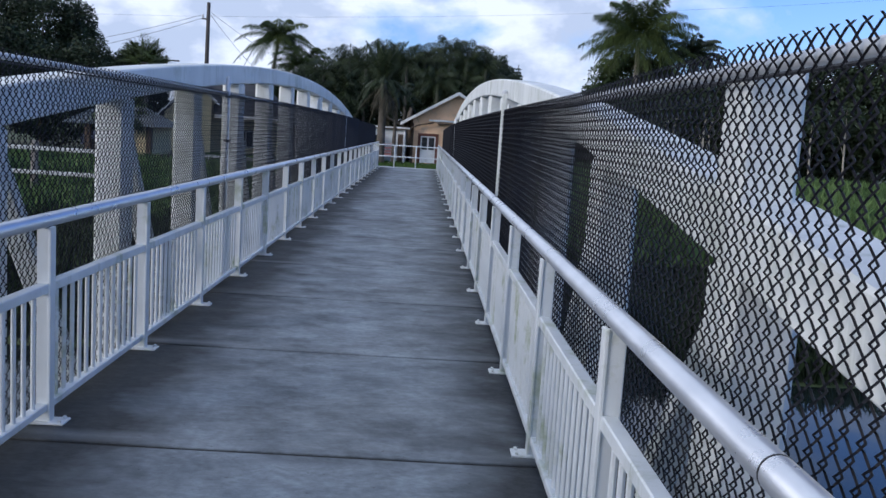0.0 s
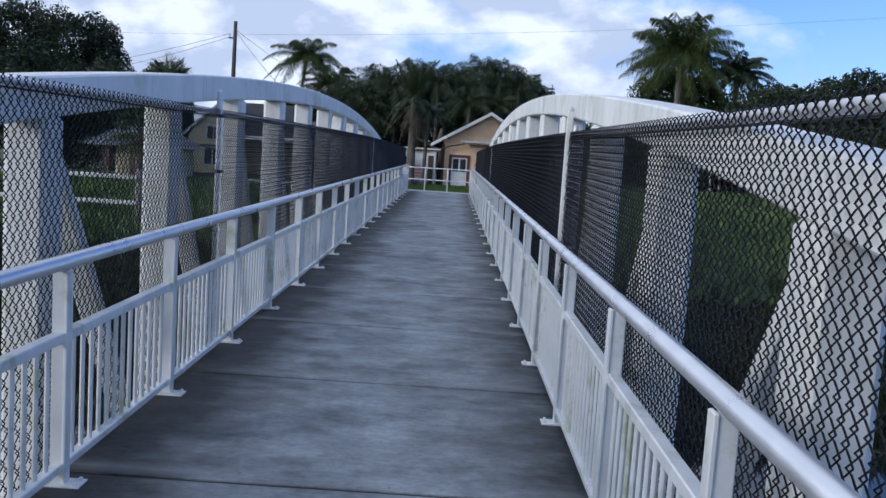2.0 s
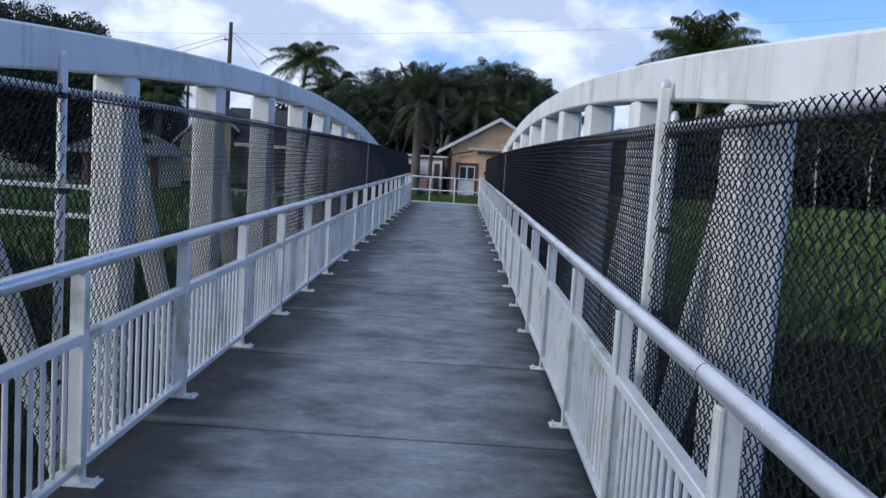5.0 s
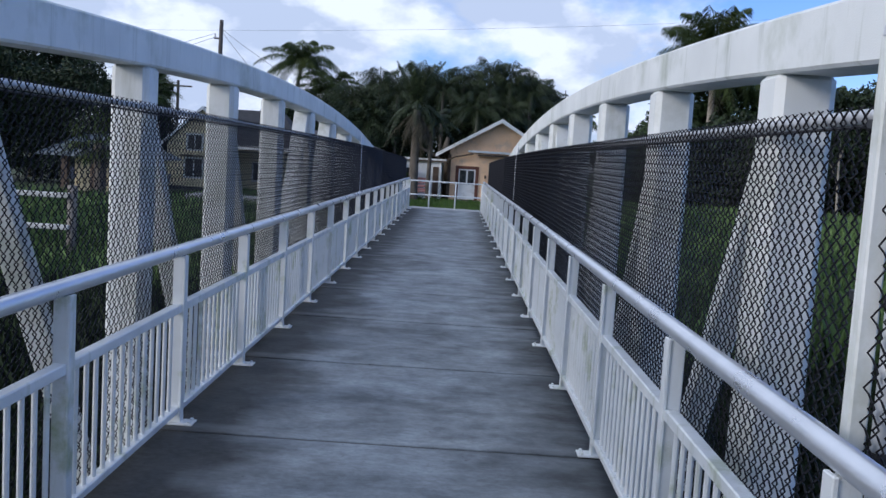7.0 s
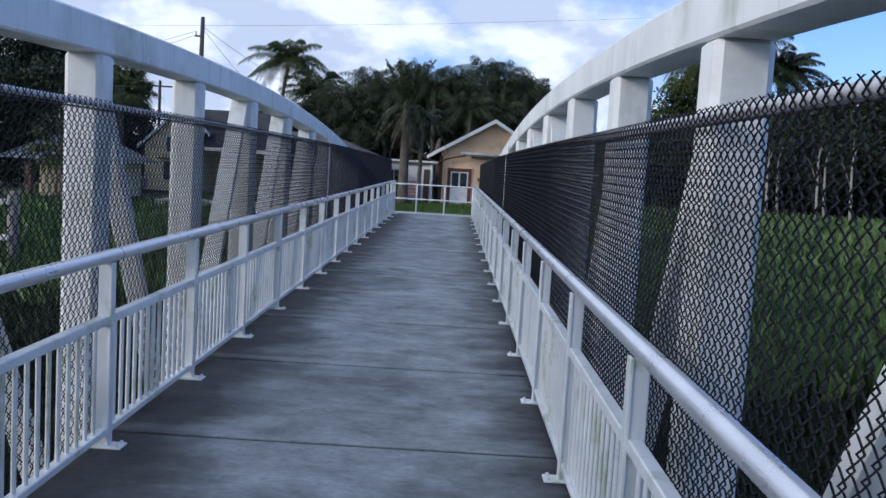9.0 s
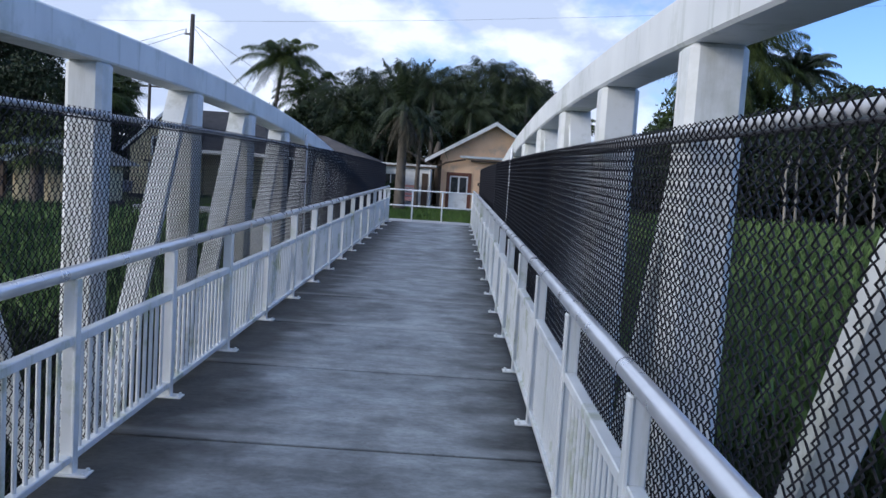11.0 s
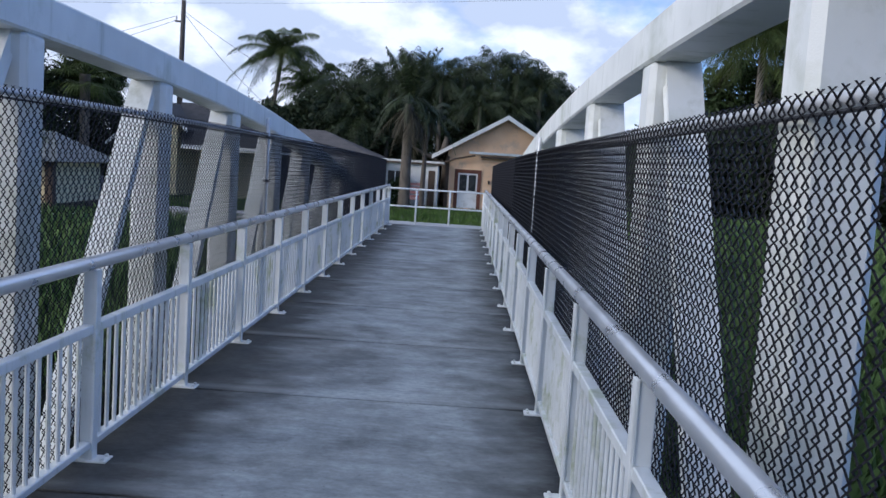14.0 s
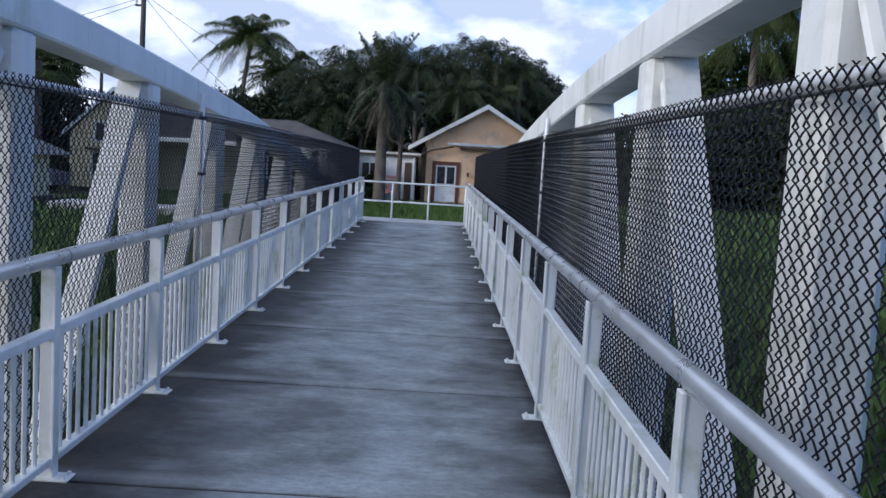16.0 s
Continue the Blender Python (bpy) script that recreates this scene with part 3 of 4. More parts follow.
# ---- plants ----
def leaf_cloud(rng, blobs, size, per):
    """Rhombic leaves scattered through the outer part of each blob (cx, cy, cz, rx, ry, rz)."""
    verts, faces = [], []
    for cx, cy, cz, rx, ry, rz in blobs:
        count = int(per * (rx * ry + ry * rz + rx * rz) / 3)
        d = rng.normal(size=(count, 3))
        d /= np.linalg.norm(d, axis=1)[:, None]
        lump = np.array([noise.noise((u[0] * 2.3 + cx, u[1] * 2.3 + cy, u[2] * 2.3 + cz)) for u in d])
        rad = rng.uniform(0.35, 1.0, count) ** 0.5 * (0.95 + 0.4 * lump)
        c = d * rad[:, None] * np.array((rx, ry, rz)) + np.array((cx, cy, cz))
        a = rng.normal(size=(count, 3))
        a /= np.linalg.norm(a, axis=1)[:, None]
        b = np.cross(a, rng.normal(size=(count, 3)))
        b /= np.linalg.norm(b, axis=1)[:, None] + 1e-9
        s = size * rng.uniform(0.6, 1.4, count)[:, None]
        q = np.stack([c - a * s, c + b * s * 0.42, c + a * s, c - b * s * 0.42], 1)
        start = sum(len(v) for v in verts)
        verts.append(q.reshape(-1, 3))
        faces.append((np.arange(count)[:, None] * 4 + np.arange(4)[None]) + start)
    return np.concatenate(verts).tolist(), np.concatenate(faces).tolist()


def broad_tree(x, y, z, blobs, label, seed, size=0.095, per=2300, leaf=LEAF_DARK, trunk_r=0.28, bark=BARK):
    rng = np.random.default_rng(seed)
    t = thing("tree", label, "tree", (x, y, z))
    bm = bmesh.new()
    top = min(b[2] for b in blobs)
    tube(bm, [(0, 0, -0.2), (0.08, 0.05, top * 0.4), (0.0, 0.1, top), (0.1, 0.0, top * 1.2)], [trunk_r * 1.25, trunk_r, trunk_r * 0.8, trunk_r * 0.4], 9)
    for cx, cy, cz, rx, ry, rz in blobs:
        mid = Vector((cx * 0.5, cy * 0.5, (top * 0.8 + cz) / 2 + 0.2))
        tube(bm, [(0.02, 0.05, top * 0.72), mid, (cx, cy, cz + rz * 0.4)], [trunk_r * 0.5, trunk_r * 0.3, trunk_r * 0.1], 6)
    part("trunk", bm, bark, t, smooth=True)
    v, f = leaf_cloud(rng, blobs, size, per)
    raw("crown", v, f, leaf, t)
    return t


def frond_quads(rng, base, az, lift, length, droop, leaf_len, pairs, width, verts, faces):
    out = np.array((math.cos(az), math.sin(az), 0.0))
    side = np.array((-math.sin(az), math.cos(az), 0.0))
    up = np.array((0, 0, 1.0))
    last = None
    for i in range(pairs + 1):
        s = i / pairs
        p = np.array(base) + out * length * (math.cos(lift) * s + 0.20 * math.sin(lift) * s * s) + up * length * (math.sin(lift) * s - droop * s ** 2.6)
        slope = out * (math.cos(lift) + 0.40 * math.sin(lift) * s) + up * (math.sin(lift) - 2.6 * droop * s ** 1.6)
        slope /= np.linalg.norm(slope)
        w = 0.035 * (1 - 0.8 * s)
        if last is not None:
            k = len(verts)
            verts.extend([last[0] - side * last[1], last[0] + side * last[1], p + side * w, p - side * w])
            faces.append((k, k + 1, k + 2, k + 3))
        last = (p, w)
        if s < 0.12:
            continue
        ll = leaf_len * (math.sin(math.pi * (0.12 + 0.80 * s)) ** 0.7) * rng.uniform(0.7, 1.2)
        for sg in (-1, 1):
            d = side * sg * 0.7 + slope * 0.45 - up * rng.uniform(0.3, 0.6) * (0.7 + 1.3 * s)
            d /= np.linalg.norm(d)
            tip = p + d * ll - up * ll * ll * 0.22
            mid = p + d * ll * 0.45
            k = len(verts)
            verts.extend([p, mid + slope * width, tip, mid - slope * width])
            faces.append((k, k + 1, k + 2, k + 3))


def palm(x, y, z, height, crown, label, seed, fronds=22, lean=(0.0, 0.0), trunk_r=0.17, pairs=42, bark=PALE_BARK, dead=0, lift=(0.0, 1.25), leaf_len=0.62, droop=1.0, hanging=0, leaf=PALM_LEAF, wide=0.018):
    rng = np.random.default_rng(seed)
    t = thing("palm_tree", label, "palm tree", (x, y, z))
    pts = [(lean[0] * s * s, lean[1] * s * s, height * s - 0.15 * (1 - s)) for s in np.linspace(0, 1, 9)]
    radii = [trunk_r * (1.35 - 0.5 * s + (0.18 if i == 0 else 0)) for i, s in enumerate(np.linspace(0, 1, 9))]
    part("trunk", tube(bmesh.new(), pts, radii, 12), bark, t, smooth=True)
    top = pts[-1]
    verts, faces = [], []
    for i in range(fronds):
        az = i * 2.39996 + rng.uniform(-0.2, 0.2)
        el = lift[0] + (lift[1] - lift[0]) * ((i + 0.5) / fronds) + rng.uniform(-0.1, 0.1)
        frond_quads(rng, (top[0], top[1], top[2] + 0.1), az, el, crown * rng.uniform(0.85, 1.1), rng.uniform(0.45, 0.65) * droop, crown * leaf_len * 0.5, pairs, wide + 0.0022 * crown, verts, faces)
    for i in range(hanging):
        frond_quads(rng, (top[0], top[1], top[2] + 0.1), i * 2.39996 + 0.5, rng.uniform(0.3, 1.0), crown * rng.uniform(0.6, 0.8), rng.uniform(1.1, 1.5), crown * leaf_len * 0.5, pairs, wide + 0.0022 * crown, verts, faces)
    raw("crown", [tuple(v) for v in verts], faces, leaf, t)
    if dead:
        verts, faces = [], []
        for i in range(dead):
            frond_quads(rng, (top[0], top[1], top[2]), i * 2.39996, rng.uniform(-1.15, -0.55), crown * rng.uniform(0.6, 0.9), 0.25, crown * 0.22, 18, 0.04, verts, faces)
        tagged(raw("dead_fronds", [tuple(v) for v in verts], faces, DRY_LEAF, t), "hanging dry brown fronds")
    return t


def fan_palm(x, y, z, height, crown, label, seed, fans=26, trunk_r=0.2):
    """A cabbage palm: round fans on stalks."""
    rng = np.random.default_rng(seed)
    t = thing("palm_tree", label, "palm tree", (x, y, z))
    part("trunk", tube(bmesh.new(), [(0, 0, -0.2), (0.04, 0, height * 0.5), (0, 0, height)], [trunk_r * 1.2, trunk_r, trunk_r * 1.1], 10), BARK, t, smooth=True)
    verts, faces = [], []
    for i in range(fans):
        az, el = i * 2.39996, -0.7 + 2.1 * (i + 0.5) / fans + rng.uniform(-0.15, 0.15)
        out = np.array((math.cos(az) * math.cos(el), math.sin(az) * math.cos(el), math.sin(el)))
        c = np.array((0, 0, height)) + out * crown * rng.uniform(0.45, 0.6)
        side = np.array((-math.sin(az), math.cos(az), 0.0))
        k = len(verts)
        verts.extend([np.array((0, 0, height)) - side * 0.02, np.array((0, 0, height)) + side * 0.02, c + side * 0.015, c - side * 0.015])
        faces.append((k, k + 1, k + 2, k + 3))
        for a in np.linspace(-1.9, 1.9, 26):
            d = out * math.cos(a) + side * math.sin(a)
            ll = crown * 0.5 * rng.uniform(0.8, 1.1)
            tip = c + d * ll - np.array((0, 0, ll * 0.35))
            w = np.cross(d, out * 0.3 + np.array((0, 0, 1.0))) * 0.03
            k = len(verts)
            verts.extend([c, c + d * ll * 0.55 + w, tip, c + d * ll * 0.55 - w])
            faces.append((k, k + 1, k + 2, k + 3))
    raw("crown", [tuple(v) for v in verts], faces, PALM_LEAF, t)
    return t


def blades(name, label, category, spots, height, mat, seed, width=0.02):
    """spots: an array of x, y; blades stand on the ground there."""
    rng = np.random.default_rng(seed)
    n = len(spots)
    z = np.array([ground_height(x, y) for x, y in spots])
    az = rng.uniform(0, 6.283, n)
    h = height * rng.uniform(0.5, 1.15, n)
    bend = rng.uniform(0.1, 0.6, n) * h
    w = width * rng.uniform(0.6, 1.3, n)
    ax, ay = np.cos(az), np.sin(az)
    p = np.stack([spots[:, 0], spots[:, 1], z - 0.03], 1)
    s = np.stack([-ay, ax, np.zeros(n)], 1) * w[:, None]
    o = np.stack([ax, ay, np.zeros(n)], 1)
    up = np.array((0, 0, 1.0))
    m = p + o * (bend * 0.3)[:, None] + up * (h * 0.6)[:, None]
    tip = p + o * bend[:, None] + up * h[:, None]
    v = np.stack([p - s, p + s, m + s * 0.8, tip, m - s * 0.8], 1).reshape(-1, 3)
    f = (np.arange(n)[:, None] * 5 + np.arange(5)[None]).tolist()
    return tagged(raw(name, v.tolist(), f, mat), label, category, kind="stuff")


def scatter(seed, n, x0, x1, y0, y1):
    rng = np.random.default_rng(seed)
    return np.stack([rng.uniform(x0, x1, n), rng.uniform(y0, y1, n)], 1)


# ---- far bank: landing, end fence, lawn ----
def build_landing():
    ld = tagged(link_mesh("pavement", boxed(-9, 9, DECK_END + 0.02, DECK_END + 1.5, -0.75, -0.015, 0.01), PAVING), "pale concrete landing at the end of the footbridge", "pavement", kind="structure")
    f = thing("pipe_fence", "grey two-rail pipe fence across the bridge landing", "fence")
    y = DECK_END + 0.75
    for x in (-3.4, -2.45, -1.52, -0.60, 0.32, 1.25, 2.2, 3.1):
        part("post", tube(bmesh.new(), [(x, y, -0.02), (x, y, 0.93)], 0.025, 10), RAIL_METAL, f, smooth=True)
    for z in (0.93, 0.45):
        part("rail", tube(bmesh.new(), [(-3.4, y, z), (3.1, y, z)], 0.024, 10), RAIL_METAL, f, smooth=True)


build_landing()
blades("lawn", "bright green unmown lawn in front of the houses", "grass", scatter(5, 26000, -12, 9, DECK_END + 1.6, 55), 0.22, LAWN, 6, 0.012)
blades("reeds", "tall dark green reeds on the canal bank", "reeds", scatter(7, 66000, 2.6, 26, 17.0, 38), 1.15, REED, 8, 0.03)
blades("reeds", "dark green grass on the canal bank below the road", "reeds", scatter(9, 26000, -26, -2.4, 19.8, 34), 0.6, REED, 10, 0.018)
blades("bank_plants", "low dark plants on the shaded canal bank by the water", "plants", scatter(21, 40000, 2.6, 20, 9.9, 21), 0.5, LEAF_DARK, 22, 0.03)
blades("bank_plants", "low dark plants on the canal bank under the road", "plants", scatter(23, 30000, -22, -2.6, 9.9, 21), 0.5, LEAF_DARK, 24, 0.03)


# ---- houses ----
def window_unit(parent, x0, x1, y, z0, z1, trim, glass=DARK_GLASS, bars=1, t=0.09):
    """A window in a wall that faces -y; its frame stands proud of the wall at y."""
    bm = bmesh.new()
    box(bm, x0 - t, x0, y - 0.05, y + 0.02, z0 - t, z1 + t)
    box(bm, x1, x1 + t, y - 0.05, y + 0.02, z0 - t, z1 + t)
    box(bm, x0, x1, y - 0.048, y + 0.02, z1, z1 + t)
    box(bm, x0, x1, y - 0.055, y + 0.02, z0 - t, z0)
    w = part("window", bm, trim, parent)
    part("pane", boxed(x0, x1, y - 0.012, y + 0.01, z0, z1), glass, w)
    for k in range(bars):
        xx = x0 + (x1 - x0) * (k + 1) / (bars + 1)
        part("glazing_bar", boxed(xx - 0.025, xx + 0.025, y - 0.03, y - 0.013, z0, z1), trim, w)
    return w


def gable_roof(parent, x0, xm, x1, z0a, zm, z1a, ya, yb, mat, t=0.12):
    for nm, xa, za, xb, zb in (("roof_left", x0, z0a, xm, zm), ("roof_right", xm, zm, x1, z1a)):
        v = [(xa, ya, za), (xb, ya, zb), (xb, yb, zb), (xa, yb, za)]
        v += [(a, b, c + t) for a, b, c in v]
        fc = [(0, 1, 2, 3), (7, 6, 5, 4), (0, 4, 5, 1), (1, 5, 6, 2), (2, 6, 7, 3), (3, 7, 4, 0)]
        raw("roof", v, fc, mat, parent)


def prism_wall(name, outline, y0, y1, mat, parent):
    n = len(outline)
    v = [(x, y0, z) for x, z in outline] + [(x, y1, z) for x, z in outline]
    f = [tuple(range(n)), tuple(range(2 * n - 1, n - 1, -1))] + [(i, i + n, (i + 1) % n + n, (i + 1) % n) for i in range(n)]
    return raw(name, v, f, mat, parent)


def peach_house():
    h = thing("house", "weathered peach clapboard house with a gabled dark roof and rake boards", "house")
    y = 55.8
    prism_wall("wall", [(-0.15, -0.75), (5.75, -0.75), (5.75, 2.35), (2.73, 4.08), (-0.15, 2.35)], y, y + 9, PEACH, h)
    z = -0.5
    k = 0
    first = None
    while z < 3.9:
        half = 2.93 if z < 2.3 else max(0.15, 2.93 * (4.05 - z) / 1.75)
        xa, xb = 2.8 - half, 2.8 + half
        part("clapboard", beam_board(xa, xb, y - 0.022, z, 0.155), PEACH, h)
        z += 0.15
    gable_roof(h, -0.95, 2.73, 6.4, 1.98, 4.12, 1.98, y - 0.45, y + 9.3, SHINGLE)
    for xa, za, xb, zb in ((-0.95, 1.92, 2.73, 4.06), (6.4, 1.92, 2.73, 4.06)):
        v = [(xa, y - 0.5, za), (xb, y - 0.5, zb), (xb, y - 0.5, zb + 0.22), (xa, y - 0.5, za + 0.20),
             (xa, y - 0.455, za), (xb, y - 0.455, zb), (xb, y - 0.455, zb + 0.22), (xa, y - 0.455, za + 0.20)]
        raw("rake_board", v, [(0, 1, 2, 3), (7, 6, 5, 4), (0, 4, 5, 1), (1, 5, 6, 2), (2, 6, 7, 3), (3, 7, 4, 0)], HOUSE_WHITE, h)
    part("ledger_board", boxed(0.9, 4.6, y - 0.2, y - 0.05, 2.28, 2.40), HOUSE_WHITE, h, "broken pale porch ledger board")
    part("ledger_board", boxed(1.5, 4.3, y - 0.28, y - 0.06, 2.10, 2.19), DARK_WOOD, h)
    bm = bmesh.new()
    tube(bm, [(-0.6, y - 0.3, 1.62), (0.2, y - 0.3, 1.98), (1.2, y - 0.28, 2.2)], 0.05, 6)
    part("sagging_gutter", bm, DARK_WOOD, h)
    part("corner_board", boxed(-0.24, -0.06, y - 0.06, y + 0.02, -0.55, 2.1), DARK_WOOD, h)
    d = part("door", boxed(0.42, 1.40, y - 0.05, y + 0.02, -0.45, 1.30), HOUSE_WHITE, h, "white half-glazed double door")
    part("pane", boxed(0.50, 0.86, y - 0.07, y - 0.052, 0.42, 1.22), DARK_GLASS, d)
    part("pane", boxed(0.96, 1.32, y - 0.07, y - 0.052, 0.42, 1.22), DARK_GLASS, d)
    part("door_frame", box(box(boxed(0.24, 0.42, y - 0.08, y + 0.02, -0.5, 1.48), 1.40, 1.58, y - 0.08, y + 0.02, -0.5, 1.48), 0.42, 1.40, y - 0.078, y + 0.02, 1.30, 1.48), TRIM_RED, h, "dark red door frame")
    part("door_step", boxed(0.2, 2.2, y - 0.9, y - 0.08, -0.75, -0.5, 0.02), PAVING, h)
    part("wall_lamp", boxed(1.92, 2.02, y - 0.14, y - 0.045, 0.82, 1.0, 0.01), DARK_WOOD, h)


def beam_board(xa, xb, y, z, hgt):
    """A lapped board: its lower edge stands proud."""
    bm = bmesh.new()
    vs = [bm.verts.new(p) for p in ((xa, y + 0.02, z), (xa, y - 0.012, z), (xa, y + 0.012, z + hgt), (xb, y + 0.02, z), (xb, y - 0.012, z), (xb, y + 0.012, z + hgt))]
    for f in ((0, 1, 2), (5, 4, 3), (0, 3, 4, 1), (1, 4, 5, 2), (2, 5, 3, 0)):
        bm.faces.new([vs[i] for i in f])
    return bm


def white_house():
    h = thing("house", "low white house with a flat pale roof edge behind the palm", "house")
    y = 55.0
    part("wall", boxed(-8.5, -0.55, y, y + 6, -0.75, 1.62), HOUSE_WHITE, h)
    part("roof", boxed(-8.8, -0.3, y - 0.14, y + 6.3, 1.62, 1.78, 0.02), HOUSE_WHITE, h)
    part("fascia", boxed(-8.82, -0.28, y - 0.162, y - 0.142, 1.60, 1.68), DARK_WOOD, h)
    window_unit(h, -3.05, -2.35, y, 0.2, 1.2, HOUSE_WHITE)
    part("door", boxed(-1.05, -0.72, y - 0.04, y + 0.02, -0.5, 1.32), DARK_WOOD, h)
    part("downpipe", tube(bmesh.new(), [(-0.62, y - 0.06, -0.6), (-0.62, y - 0.06, 1.58)], 0.05, 8), HOUSE_WHITE, h)
    b = thing("garden_bench", "faded pink slatted bench against the white house", "bench", (-1.75, y - 0.9, -0.5))
    for k in range(4):
        part("slat", boxed(-0.45, 0.45, 0.28, 0.32, 0.45 + 0.2 * k, 0.58 + 0.2 * k), PINK, b)
    part("seat", boxed(-0.45, 0.45, -0.15, 0.28, 0.38, 0.43), PINK, b)
    for px in (-0.4, 0.4):
        part("leg", boxed(px - 0.03, px + 0.03, 0.2, 0.26, -0.15, 1.25), PINK, b)
        part("leg", boxed(px - 0.03, px + 0.03, -0.14, -0.08, -0.15, 0.38), PINK, b)


def brown_house():
    h = thing("house", "dark house with a low weathered brown hip roof", "house")
    y0, y1, x0, x1 = 53.0, 60.0, -13.0, -3.9
    part("wall", boxed(x0, x1, y0, y1, -0.75, 1.75), DARK_WALL, h)
    v = [(x0 - 0.6, y0 - 0.6, 1.72), (x1 + 0.6, y0 - 0.6, 1.72), (x1 + 0.6, y1 + 0.6, 1.72), (x0 - 0.6, y1 + 0.6, 1.72), (x0 + 3, 56.5, 3.0), (x1 - 2.6, 56.5, 3.0)]
    raw("roof", v, [(0, 1, 5, 4), (1, 2, 5), (2, 3, 4, 5), (3, 0, 4), (3, 2, 1, 0)], BROWN_ROOF, h)
    part("fascia", boxed(x0 - 0.62, x1 + 0.62, y0 - 0.64, y0 - 0.605, 1.60, 1.74), HOUSE_WHITE, h)
    for xx in (-11.5, -9.3, -7.1, -5.0):
        window_unit(h, xx, xx + 0.9, y0, 0.3, 1.25, HOUSE_WHITE)


def cream_house():
    h = thing("house", "cream stucco house with a dark roof and a small front gable", "house")
    y = 49.0
    prism_wall("wall", [(-14.4, -0.75), (-11.7, -0.75), (-11.7, 2.7), (-12.6, 3.5), (-13.6, 2.6), (-14.4, 1.75)], y, y + 6, CREAM, h)
    part("side_wall", boxed(-11.7, -8.0, y + 2.8, y + 6, -0.75, 1.9), CREAM, h)
    part("eave_fascia", boxed(-11.4, -7.6, y - 0.43, y - 0.405, 1.62, 1.80), HOUSE_WHITE, h)
    gable_roof(h, -14.7, -12.6, -11.2, 1.6, 3.55, 2.35, y - 0.25, y + 3.2, SHINGLE, 0.10)
    for xa, za, xb, zb in ((-14.7, 1.55, -12.6, 3.5), (-11.2, 2.3, -12.6, 3.5)):
        raw("rake_board", [(xa, y - 0.30, za), (xb, y - 0.30, zb), (xb, y - 0.30, zb + 0.17), (xa, y - 0.30, za + 0.17), (xa, y - 0.255, za), (xb, y - 0.255, zb), (xb, y - 0.255, zb + 0.17), (xa, y - 0.255, za + 0.17)],
            [(0, 1, 2, 3), (7, 6, 5, 4), (0, 4, 5, 1), (1, 5, 6, 2), (2, 6, 7, 3), (3, 7, 4, 0)], HOUSE_WHITE, h)
    v = [(-11.4, y - 0.4, 1.80), (-7.6, y - 0.4, 1.80), (-7.6, y + 6.4, 1.85), (-13.2, y + 6.4, 1.85), (-12.6, y + 3.2, 3.75), (-9.2, y + 3.2, 3.75)]
    raw("roof", v, [(0, 1, 5, 4), (1, 2, 5), (2, 3, 4, 5), (3, 0, 4), (3, 2, 1, 0)], SHINGLE, h)
    window_unit(h, -13.35, -12.65, y, 1.5, 2.2, HOUSE_WHITE)
    window_unit(h, -13.45, -12.6, y, 0.1, 1.0, HOUSE_WHITE)
    part("awning", boxed(-13.6, -12.45, y - 0.55, y - 0.06, 1.12, 1.2, 0.01), DARK_WOOD, h)
    window_unit(h, -10.6, -9.8, y + 2.8, 0.0, 0.9, HOUSE_WHITE)
    part("plinth", boxed(-14.42, -11.68, y - 0.02, y + 0.0, -0.75, -0.4), DARK_WALL, h)


def pavilion():
    h = thing("pavilion", "cream pavilion with a grey-green tiled hip roof beside the road", "pavilion")
    y0, y1, x0, x1 = 37.2, 41.0, -14.1, -11.8
    part("wall", boxed(x0, x1, y0, y1, -0.3, 0.95), CREAM, h)
    part("plinth", boxed(x0 - 0.1, x1 + 0.1, y0 - 0.1, y1 + 0.1, -0.85, -0.3), DARK_WOOD, h)
    v = [(x0 - 1.3, y0 - 0.7, 1.0), (x1 + 0.5, y0 - 0.7, 1.0), (x1 + 0.5, y1 + 0.7, 1.0), (x0 - 1.3, y1 + 0.7, 1.0), (x0 - 0.4, 39.1, 1.9), (x1 - 0.7, 39.1, 1.9)]
    raw("roof", v, [(0, 1, 5, 4), (1, 2, 5), (2, 3, 4, 5), (3, 0, 4), (3, 2, 1, 0)], GREEN_TILE, h)
    for k in range(12):
        xx = x0 - 1.15 + k * 0.36
        tx = x0 - 0.4 + (x1 - 0.7 - x0 + 0.4) * min(1, max(0, (xx - x0 + 1.3) / (x1 - x0 + 1.8)))
        part("roof_rib", tube(bmesh.new(), [(xx, y0 - 0.7, 1.02), (tx, 39.05, 1.9)], 0.035, 5), GREEN_TILE, h)
    for px in (x0 - 0.2, -13.2, x1 + 0.2):
        part("column", boxed(px - 0.12, px + 0.12, y0 - 0.5, y0 - 0.26, -0.9, 1.0, 0.01), DARK_WOOD, h)


peach_house()
white_house()
brown_house()
cream_house()
pavilion()


# ---- road guard rails and posts on the far bank ----
def guard_rail(x0, x1, y, zs, label):
    g = thing("guard_rail", label, "guard rail", group="guard rails")
    n = int((x1 - x0) / 2.4)
    for k in range(n + 1):
        px = x0 + (x1 - x0) * k / n
        part("post", tube(bmesh.new(), [(px, y + 0.14, ground_height(px, y) - 0.3), (px, y + 0.14, zs[0] + 0.22)], 0.11, 10), POST_WOOD, g, "round grey timber post", smooth=True)
    for z in zs:
        part("rail", boxed(x0, x1, y - 0.06, y + 0.03, z - 0.06, z + 0.06, 0.02), WEATHERED, g)


